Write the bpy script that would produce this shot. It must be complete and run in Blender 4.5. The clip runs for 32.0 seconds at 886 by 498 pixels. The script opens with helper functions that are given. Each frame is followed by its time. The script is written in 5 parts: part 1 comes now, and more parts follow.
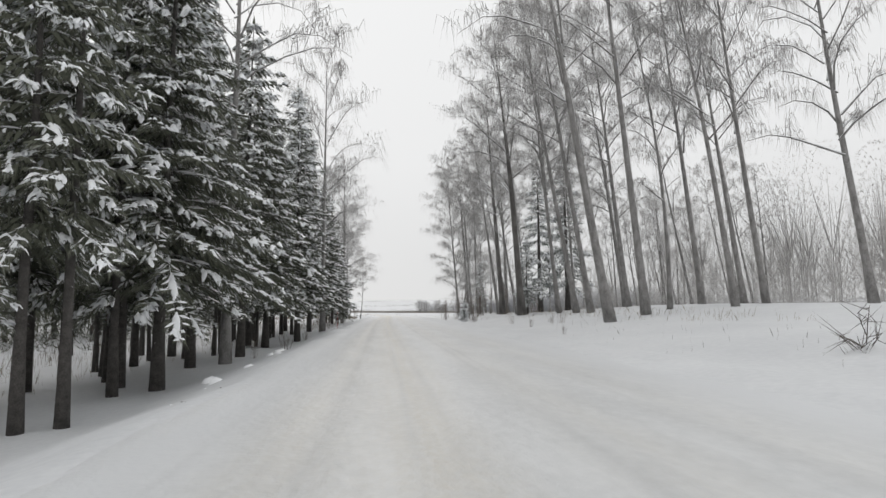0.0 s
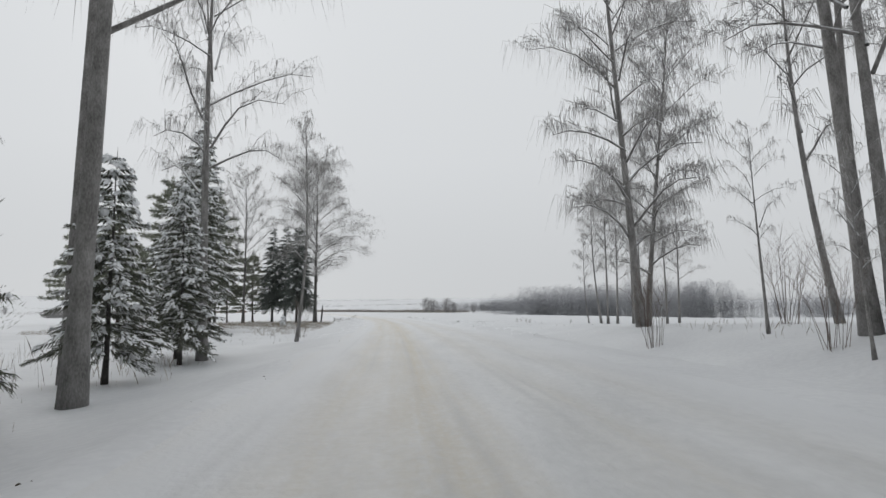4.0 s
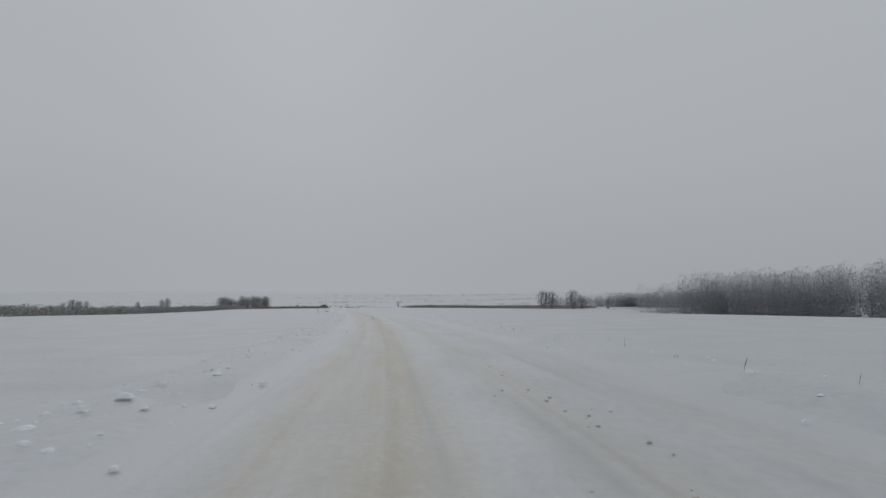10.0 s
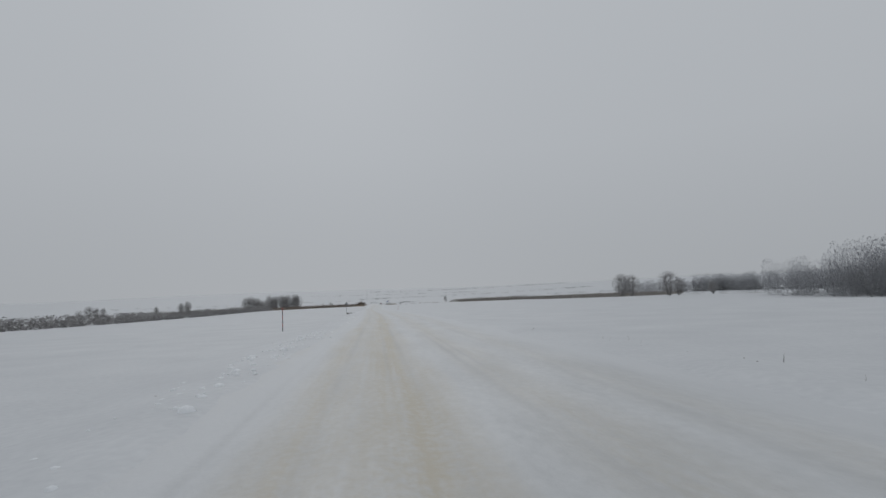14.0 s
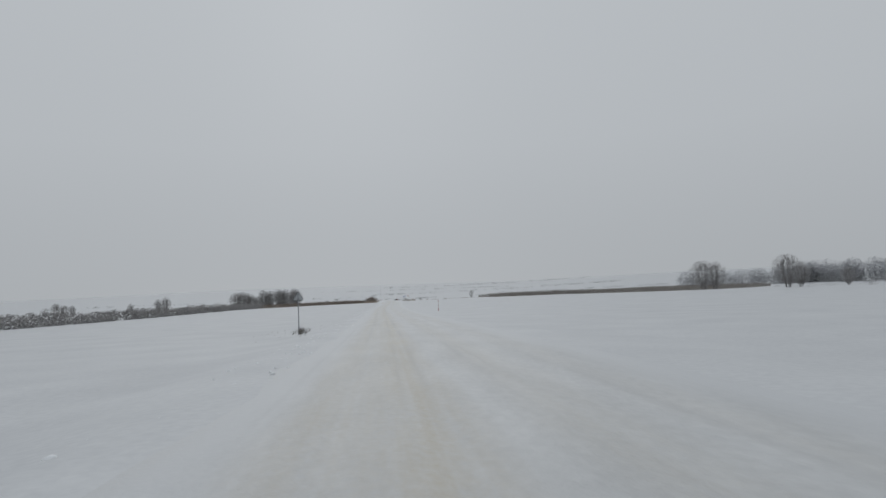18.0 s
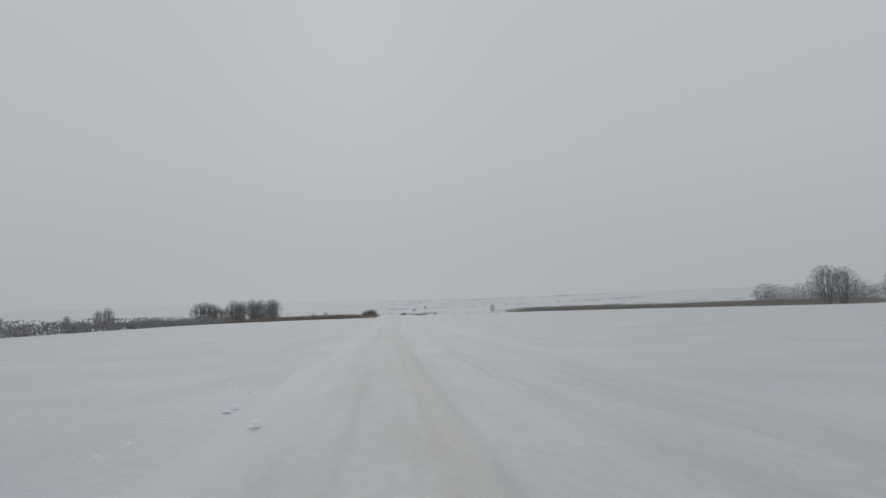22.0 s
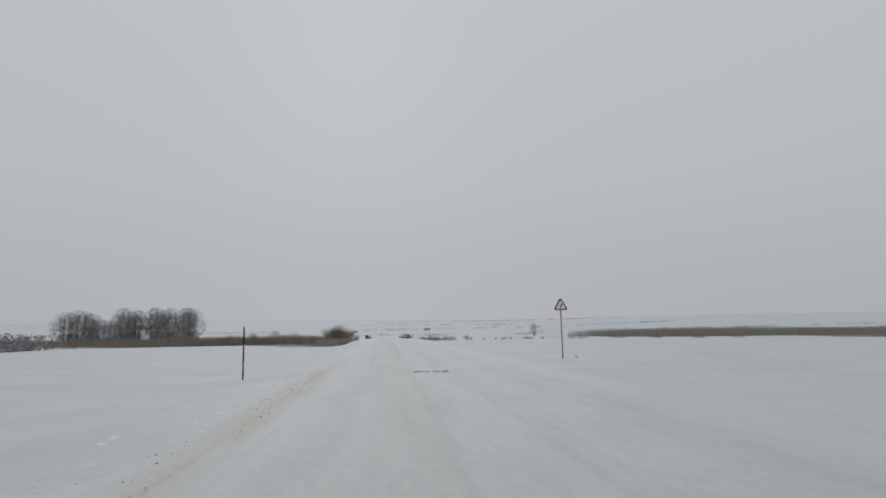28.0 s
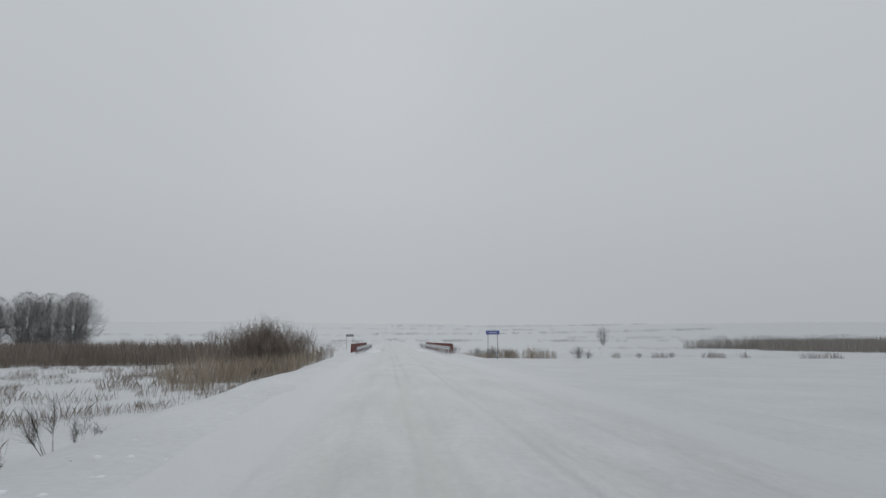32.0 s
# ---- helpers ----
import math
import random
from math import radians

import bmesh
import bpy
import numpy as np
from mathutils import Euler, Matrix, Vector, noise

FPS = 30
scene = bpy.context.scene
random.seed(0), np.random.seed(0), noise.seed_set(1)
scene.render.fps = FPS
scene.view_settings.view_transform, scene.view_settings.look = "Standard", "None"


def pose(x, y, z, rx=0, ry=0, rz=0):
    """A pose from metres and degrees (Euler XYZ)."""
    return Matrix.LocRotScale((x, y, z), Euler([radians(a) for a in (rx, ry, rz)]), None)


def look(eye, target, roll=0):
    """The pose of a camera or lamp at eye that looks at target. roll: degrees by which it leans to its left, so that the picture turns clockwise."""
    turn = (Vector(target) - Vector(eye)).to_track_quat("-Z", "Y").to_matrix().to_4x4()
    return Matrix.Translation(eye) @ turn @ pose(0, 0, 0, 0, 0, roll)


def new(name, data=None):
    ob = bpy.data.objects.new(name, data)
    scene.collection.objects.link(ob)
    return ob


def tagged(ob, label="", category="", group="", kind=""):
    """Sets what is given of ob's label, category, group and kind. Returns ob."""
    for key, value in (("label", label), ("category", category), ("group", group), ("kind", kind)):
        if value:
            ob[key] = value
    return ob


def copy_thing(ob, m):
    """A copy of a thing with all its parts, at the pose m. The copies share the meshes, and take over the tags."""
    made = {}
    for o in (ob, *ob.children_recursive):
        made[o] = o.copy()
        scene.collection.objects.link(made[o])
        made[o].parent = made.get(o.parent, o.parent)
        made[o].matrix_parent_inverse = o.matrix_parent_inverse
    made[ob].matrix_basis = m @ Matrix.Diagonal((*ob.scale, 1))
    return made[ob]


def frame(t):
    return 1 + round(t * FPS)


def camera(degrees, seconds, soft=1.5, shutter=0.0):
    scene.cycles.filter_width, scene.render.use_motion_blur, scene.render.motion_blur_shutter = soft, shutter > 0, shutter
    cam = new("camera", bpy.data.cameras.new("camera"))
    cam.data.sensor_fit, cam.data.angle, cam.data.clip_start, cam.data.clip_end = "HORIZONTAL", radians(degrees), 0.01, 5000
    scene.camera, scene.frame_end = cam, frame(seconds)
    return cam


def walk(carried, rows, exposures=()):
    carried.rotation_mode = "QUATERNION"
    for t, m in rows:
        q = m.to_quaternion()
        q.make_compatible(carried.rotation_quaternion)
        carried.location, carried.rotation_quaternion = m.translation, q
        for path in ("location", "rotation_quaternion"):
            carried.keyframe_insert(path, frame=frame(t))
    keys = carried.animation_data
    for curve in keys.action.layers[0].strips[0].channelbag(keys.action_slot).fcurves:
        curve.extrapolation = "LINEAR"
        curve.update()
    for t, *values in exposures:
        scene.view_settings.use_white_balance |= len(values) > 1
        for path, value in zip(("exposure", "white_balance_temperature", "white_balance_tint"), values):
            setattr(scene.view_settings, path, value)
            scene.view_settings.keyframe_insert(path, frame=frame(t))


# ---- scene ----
# Drive on a snow-covered country road: spruce and birch wood, open field, reed marsh, bridge.
cam = camera(75.0, 32.0, soft=1.5)
# seconds, place, yaw, pitch, lean
PATH = [
    (0.0, -0.00, 0.00, 1.350, -4.60, 6.07, -0.54),
    (0.5, -0.26, 10.84, 1.391, -4.62, 6.17, -0.27),
    (1.0, -0.52, 21.68, 1.425, -4.75, 6.11, -0.45),
    (1.5, -0.89, 32.54, 1.452, -4.76, 6.14, -0.27),
    (2.0, -1.26, 43.38, 1.469, -4.77, 6.06, -0.42),
    (2.5, -1.58, 54.19, 1.480, -4.69, 6.01, -0.45),
    (3.0, -1.76, 64.96, 1.487, -4.50, 6.11, -0.40),
    (3.5, -1.83, 75.70, 1.492, -4.51, 6.09, -0.40),
    (5.5, -2.01, 118.50, 1.477, -3.52, 5.64, -0.87),
    (6.0, -2.00, 129.15, 1.460, -3.21, 5.72, -0.97),
    (6.5, -2.21, 139.66, 1.437, -2.60, 5.60, -1.07),
    (7.0, -2.64, 150.05, 1.410, -1.97, 5.57, -0.72),
    (7.5, -3.30, 160.42, 1.387, -1.26, 5.53, -0.07),
    (8.0, -4.18, 170.78, 1.375, -0.50, 5.65, -0.33),
    (8.5, -5.30, 181.14, 1.372, 0.08, 5.56, -0.47),
    (9.0, -6.65, 191.48, 1.377, 2.12, 5.52, -0.11),
    (9.5, -8.23, 201.83, 1.388, 4.37, 5.60, -0.07),
    (10.0, -10.04, 212.20, 1.405, 5.64, 5.62, -0.34),
    (10.5, -12.05, 222.59, 1.426, 5.96, 5.66, -0.81),
    (11.0, -14.24, 233.02, 1.451, 6.49, 5.47, -1.33),
    (11.5, -16.62, 243.51, 1.477, 7.13, 5.35, -1.58),
    (12.0, -19.16, 254.07, 1.505, 7.58, 5.32, -1.88),
    (12.5, -21.86, 264.72, 1.533, 8.04, 5.30, -2.08),
    (13.0, -24.70, 275.46, 1.560, 8.91, 5.16, -2.45),
    (13.5, -27.66, 286.29, 1.584, 9.35, 5.12, -2.52),
    (15.5, -40.49, 330.38, 1.645, 10.27, 4.85, -2.98),
    (16.0, -43.85, 341.65, 1.632, 10.46, 4.86, -2.94),
    (16.5, -47.27, 353.02, 1.607, 10.53, 4.82, -2.99),
    (17.0, -50.76, 364.50, 1.565, 10.65, 4.79, -2.94),
    (17.5, -54.31, 376.09, 1.504, 10.83, 4.73, -2.92),
    (18.0, -57.93, 387.78, 1.414, 10.96, 4.72, -2.76),
    (18.5, -61.58, 399.54, 1.297, 11.26, 4.66, -2.52),
    (19.0, -65.24, 411.36, 1.168, 11.34, 4.85, -2.36),
    (19.5, -68.92, 423.17, 1.058, 11.40, 5.18, -2.36),
    (20.0, -72.60, 434.93, 0.961, 11.49, 5.43, -2.27),
    (20.5, -76.30, 446.65, 0.872, 11.49, 5.63, -2.26),
    (21.0, -80.08, 458.33, 0.802, 11.36, 5.84, -2.29),
    (21.5, -83.78, 469.97, 0.754, 11.19, 6.05, -2.23),
    (22.0, -87.42, 481.60, 0.725, 11.07, 6.32, -2.13),
    (22.5, -91.00, 493.25, 0.713, 10.94, 6.49, -2.27),
    (23.0, -94.53, 504.95, 0.715, 10.79, 6.68, -2.23),
    (23.5, -98.01, 516.66, 0.730, 10.68, 6.95, -2.11),
    (24.0, -101.41, 528.35, 0.755, 10.57, 7.30, -1.89),
    (24.5, -104.74, 539.99, 0.791, 10.60, 7.56, -1.73),
    (25.0, -107.97, 551.56, 0.837, 10.65, 7.73, -1.44),
    (25.5, -111.17, 563.04, 0.891, 10.59, 7.81, -1.42),
    (27.5, -123.70, 608.13, 1.191, 10.75, 8.37, -0.96),
    (28.0, -126.93, 619.10, 1.285, 10.75, 8.45, -1.03),
    (28.5, -130.07, 629.97, 1.380, 10.82, 8.56, -0.95),
    (29.0, -133.19, 640.73, 1.473, 10.97, 8.62, -0.89),
    (29.5, -136.32, 651.34, 1.563, 11.17, 8.81, -0.61),
    (30.0, -139.47, 661.80, 1.652, 11.23, 8.86, -0.64),
    (30.5, -142.60, 672.08, 1.739, 11.42, 8.93, -0.43),
    (31.0, -145.71, 682.23, 1.826, 11.74, 8.93, -0.30),
    (31.5, -148.80, 692.29, 1.913, 11.78, 8.96, -0.21),
    (32.0, -151.91, 702.32, 1.998, 11.82, 8.95, -0.16),
]
walk(cam, [(t, pose(x, y, z, 90 + p, 0, a) @ pose(0, 0, 0, 0, 0, r)) for t, x, y, z, a, p, r in PATH],
     exposures=[(0, 0.68, 6800, 12), (3.0, 0.57, 6680, 11), (4.2, 0.34, 6580, 11), (5.5, 0.10, 6520, 11), (7.0, -0.06, 6500, 11), (8.0, 0.05, 6420, 10), (9.0, -0.32, 6400, 11), (13.0, -0.28, 6360, 11), (19.0, -0.13, 6380, 10), (23.0, -0.12, 6380, 10), (28.0, -0.08, 6400, 10), (32.0, -0.06, 6400, 10)])

# ---------------------------------------------------------------- light
world = bpy.data.worlds.new("overcast_sky")
scene.world = world
world.use_nodes = True
wn, wl = world.node_tree.nodes, world.node_tree.links
wn.clear()
w_out, w_bg = wn.new("ShaderNodeOutputWorld"), wn.new("ShaderNodeBackground")
w_sky, w_grey, w_mix = wn.new("ShaderNodeTexSky"), wn.new("ShaderNodeHueSaturation"), wn.new("ShaderNodeMix")
w_sky.sky_type, w_sky.sun_disc = "NISHITA", False
w_sky.sun_elevation, w_sky.sun_rotation = radians(28), radians(-20)
w_grey.inputs["Saturation"].default_value = 0.10
w_mix.data_type = "RGBA"
w_mix.inputs["Factor"].default_value = 0.975
w_co, w_xyz, w_ramp = wn.new("ShaderNodeTexCoord"), wn.new("ShaderNodeSeparateXYZ"), wn.new("ShaderNodeValToRGB")
wl.new(w_co.outputs["Generated"], w_xyz.inputs["Vector"])
wl.new(w_xyz.outputs["Z"], w_ramp.inputs["Fac"])
w_el = w_ramp.color_ramp.elements
while len(w_el) < 5:
    w_el.new(0.5)
# an even snow sky: dull haze low down, brightest overhead
for w_stop, (w_at, w_v) in zip(w_el, ((0.0, 0.56), (0.10, 0.60), (0.25, 0.665), (0.50, 0.71), (1.0, 0.90))):
    w_stop.position, w_stop.color = w_at, (w_v * 0.93, w_v * 0.975, w_v * 1.01, 1)
w_gain = wn.new("ShaderNodeVectorMath")
w_gain.operation = "SCALE"
w_gain.inputs["Scale"].default_value = 8.0
wl.new(w_ramp.outputs["Color"], w_gain.inputs[0])
wl.new(w_gain.outputs["Vector"], w_mix.inputs["B"])
w_bg.inputs["Strength"].default_value = 0.10
wl.new(w_sky.outputs["Color"], w_grey.inputs["Color"])
wl.new(w_grey.outputs["Color"], w_mix.inputs["A"])
wl.new(w_mix.outputs["Result"], w_bg.inputs["Color"])
wl.new(w_bg.outputs["Background"], w_out.inputs["Surface"])

sun_data = bpy.data.lights.new("sun", "SUN")
sun_data.energy, sun_data.angle, sun_data.color = 0.3, radians(50), (1.0, 0.98, 0.95)
sun = new("sun", sun_data)
sun.matrix_world = look((0, 0, 100), (30, -80, 50))


# ---------------------------------------------------------------- materials
def material(name, low, high, scale=3.0, rough=0.7, bump=0.2, fine=40.0, snow=0.0, snow_at=0.45, metal=0.0, island=0.0, detail=6.0, stretch=(1, 1, 1)):
    """Two-scale mottled surface; snow: how much of it lies on upward faces."""
    m = bpy.data.materials.new(name)
    m.use_nodes = True
    n, l = m.node_tree.nodes, m.node_tree.links
    bsdf = n["Principled BSDF"]
    bsdf.inputs["Roughness"].default_value, bsdf.inputs["Metallic"].default_value = rough, metal
    co, mp = n.new("ShaderNodeTexCoord"), n.new("ShaderNodeMapping")
    mp.inputs["Scale"].default_value = stretch
    l.new(co.outputs["Object"], mp.inputs["Vector"])
    a, b, mix = n.new("ShaderNodeTexNoise"), n.new("ShaderNodeTexNoise"), n.new("ShaderNodeMix")
    a.inputs["Scale"].default_value, b.inputs["Scale"].default_value = scale, fine
    a.inputs["Detail"].default_value = detail
    l.new(mp.outputs["Vector"], a.inputs["Vector"])
    l.new(mp.outputs["Vector"], b.inputs["Vector"])
    s = n.new("ShaderNodeMath")
    s.operation = "MULTIPLY_ADD"
    s.inputs[1].default_value = 0.45
    l.new(b.outputs["Fac"], s.inputs[0])
    s2 = n.new("ShaderNodeMath")
    s2.operation, s2.inputs[1].default_value = "MULTIPLY", 0.6
    l.new(a.outputs["Fac"], s2.inputs[0])
    l.new(s2.outputs[0], s.inputs[2])
    ramp = n.new("ShaderNodeValToRGB")
    ramp.color_ramp.elements[0].position, ramp.color_ramp.elements[1].position = 0.33, 0.72
    ramp.color_ramp.elements[0].color, ramp.color_ramp.elements[1].color = (*low, 1), (*high, 1)
    l.new(s.outputs[0], ramp.inputs["Fac"])
    colour = ramp.outputs["Color"]
    if island:
        g, o, hs = n.new("ShaderNodeNewGeometry"), n.new("ShaderNodeObjectInfo"), n.new("ShaderNodeHueSaturation")
        mr = n.new("ShaderNodeMapRange")
        mr.inputs["To Min"].default_value, mr.inputs["To Max"].default_value = 1 - island, 1 + island
        l.new(g.outputs["Random Per Island"], mr.inputs["Value"])
        l.new(mr.outputs["Result"], hs.inputs["Value"])
        l.new(colour, hs.inputs["Color"])
        colour = hs.outputs["Color"]
    if snow:
        g, x = n.new("ShaderNodeNewGeometry"), n.new("ShaderNodeSeparateXYZ")
        l.new(g.outputs["Normal"], x.inputs["Vector"])
        ad = n.new("ShaderNodeMath")
        ad.operation, ad.inputs[1].default_value = "MULTIPLY_ADD", 0.5
        l.new(a.outputs["Fac"], ad.inputs[0])
        l.new(x.outputs["Z"], ad.inputs[2])
        mr = n.new("ShaderNodeMapRange")
        mr.inputs["From Min"].default_value, mr.inputs["From Max"].default_value = snow_at + 0.2, snow_at + 0.5
        mr.inputs["To Max"].default_value = snow
        l.new(ad.outputs[0], mr.inputs["Value"])
        mx = n.new("ShaderNodeMix")
        mx.data_type = "RGBA"
        mx.inputs["B"].default_value = (0.80, 0.82, 0.84, 1)
        l.new(mr.outputs["Result"], mx.inputs["Factor"])
        l.new(colour, mx.inputs["A"])
        colour = mx.outputs["Result"]
    l.new(colour, bsdf.inputs["Base Color"])
    if bump:
        bp = n.new("ShaderNodeBump")
        bp.inputs["Strength"].default_value, bp.inputs["Distance"].default_value = bump, 0.03
        l.new(s.outputs[0], bp.inputs["Height"])
        l.new(bp.outputs["Normal"], bsdf.inputs["Normal"])
    return m


SNOW = material("field_snow", (0.525, 0.537, 0.553), (0.64, 0.651, 0.661), 0.25, 0.6, 0.7, 6.0)
SNOW_LUMP = material("settled_snow", (0.78, 0.80, 0.82), (0.88, 0.89, 0.90), 4.0, 0.6, 0.4, 30.0)
SPRUCE_BARK = material("spruce_bark", (0.030, 0.027, 0.025), (0.10, 0.092, 0.085), 5.0, 0.9, 0.9, 26.0, snow=0.7, snow_at=0.5)
BIRCH_BARK = material("birch_bark", (0.105, 0.10, 0.095), (0.35, 0.34, 0.33), 2.2, 0.75, 0.6, 16.0, snow=0.8, snow_at=0.25, stretch=(1.6, 1.6, 0.7))
OLD_BIRCH = material("old_birch_bark", (0.04, 0.037, 0.034), (0.20, 0.19, 0.18), 1.3, 0.8, 0.9, 14.0, stretch=(1.6, 1.6, 0.6))
ASPHALT = material("bare_wet_asphalt", (0.05, 0.05, 0.052), (0.13, 0.13, 0.132), 4.0, 0.55, 0.3, 40.0)
PINE_BARK = material("pine_bark", (0.045, 0.038, 0.033), (0.13, 0.10, 0.082), 4.0, 0.9, 0.9, 22.0)
TWIG = material("frosted_twigs", (0.27, 0.26, 0.25), (0.50, 0.49, 0.48), 1.5, 0.85, 0.0, 8.0, island=0.25)
SHRUB_TWIG = material("shrub_twigs", (0.09, 0.07, 0.06), (0.22, 0.18, 0.155), 1.5, 0.85, 0.0, 8.0, island=0.25)
NEEDLE = material("spruce_needles", (0.058, 0.064, 0.046), (0.146, 0.152, 0.112), 2.5, 0.75, 0.0, 30.0, snow=0.45, snow_at=0.55, island=0.4)
NEEDLE_BARE = material("dark_spruce_needles", (0.046, 0.057, 0.050), (0.14, 0.158, 0.138), 2.5, 0.75, 0.0, 30.0, island=0.35)
NEEDLE_SNOWY = material("snow_dusted_needles", (0.06, 0.072, 0.06), (0.16, 0.178, 0.155), 6.0, 0.75, 0.0, 30.0, snow=0.7, snow_at=0.3, island=0.3)
PINE_NEEDLE = material("pine_needles", (0.15, 0.162, 0.122), (0.32, 0.335, 0.255), 2.0, 0.75, 0.0, 30.0, snow=0.3, snow_at=0.5, island=0.3)
# frosted twigs, paled further: distance haze is put into this base colour
HAZED_TREE = material("hazed_frosted_trees", (0.28, 0.285, 0.30), (0.42, 0.425, 0.44), 0.3, 0.9, 0.0, 3.0, island=0.2)
# dark needles washed out to grey: haze painted into the colour
HAZED_SPRUCE = material("hazed_far_spruces", (0.20, 0.208, 0.212), (0.30, 0.31, 0.315), 0.3, 0.9, 0.0, 3.0, island=0.2)
# brown-grey twigs lightened in base colour to stand in for distance haze
HAZED_SCRUB = material("far_shrubs", (0.25, 0.243, 0.24), (0.40, 0.39, 0.383), 0.3, 0.9, 0.0, 3.0, island=0.25)
# ploughed snow in a darker grey that paints the ridge's shadow
SHADE_GREY = material("shade_grey_ploughed_snow", (0.33, 0.33, 0.335), (0.52, 0.53, 0.54), 2.2, 0.7, 0.6, 18.0)
DRY_GRASS = material("dry_grass", (0.17, 0.145, 0.115), (0.38, 0.335, 0.265), 0.6, 0.85, 0.0, 9.0, island=0.3)
TAN_REED = material("tan_reeds", (0.24, 0.195, 0.15), (0.44, 0.37, 0.29), 0.6, 0.85, 0.0, 9.0, island=0.35)
# reed brown mixed paler to paint the haze over the distant bed
HAZED_REED = material("haze_paled_reeds", (0.24, 0.222, 0.20), (0.37, 0.345, 0.318), 0.3, 0.85, 0.0, 4.0, island=0.25)
# slope hedges nearly as pale as the sky: haze held in the colour
HAZED_HEDGE = material("haze_pale_hedges", (0.40, 0.405, 0.41), (0.52, 0.525, 0.53), 0.3, 0.9, 0.0, 3.0, island=0.2)
REED = material("brown_reeds", (0.15, 0.12, 0.10), (0.32, 0.27, 0.225), 0.3, 0.85, 0.0, 6.0, island=0.35)
SIGN_BACK = material("galvanised_sheet", (0.36, 0.38, 0.39), (0.50, 0.52, 0.53), 6.0, 0.5, 0.05, 60.0, metal=0.5)
POST = material("grey_steel_post", (0.22, 0.23, 0.24), (0.36, 0.37, 0.38), 8.0, 0.55, 0.1, 60.0, metal=0.4)
SIGN_WHITE = material("sign_white", (0.66, 0.67, 0.66), (0.78, 0.79, 0.78), 9.0, 0.45, 0.03, 70.0)
SIGN_RED = material("sign_red", (0.28, 0.045, 0.038), (0.40, 0.075, 0.06), 9.0, 0.45, 0.03, 70.0)
SIGN_BLACK = material("sign_black", (0.012, 0.012, 0.012), (0.03, 0.03, 0.03), 9.0, 0.5, 0.03, 70.0)
SIGN_BLUE = material("sign_blue", (0.012, 0.045, 0.26), (0.03, 0.075, 0.36), 7.0, 0.45, 0.03, 70.0)
RAIL_RED = material("rusty_red_paint", (0.15, 0.045, 0.038), (0.27, 0.09, 0.072), 5.0, 0.65, 0.3, 40.0, snow=0.9, snow_at=0.5)
CONCRETE = material("concrete", (0.24, 0.235, 0.225), (0.40, 0.39, 0.375), 2.0, 0.85, 0.4, 30.0, snow=0.9, snow_at=0.4)
SANDY = material("sandy_scraped_snow", (0.36, 0.32, 0.25), (0.60, 0.56, 0.48), 5.0, 0.8, 0.4, 40.0)
LITTER = material("dark_twigs", (0.04, 0.035, 0.03), (0.13, 0.11, 0.09), 6.0, 0.85, 0.2, 50.0)


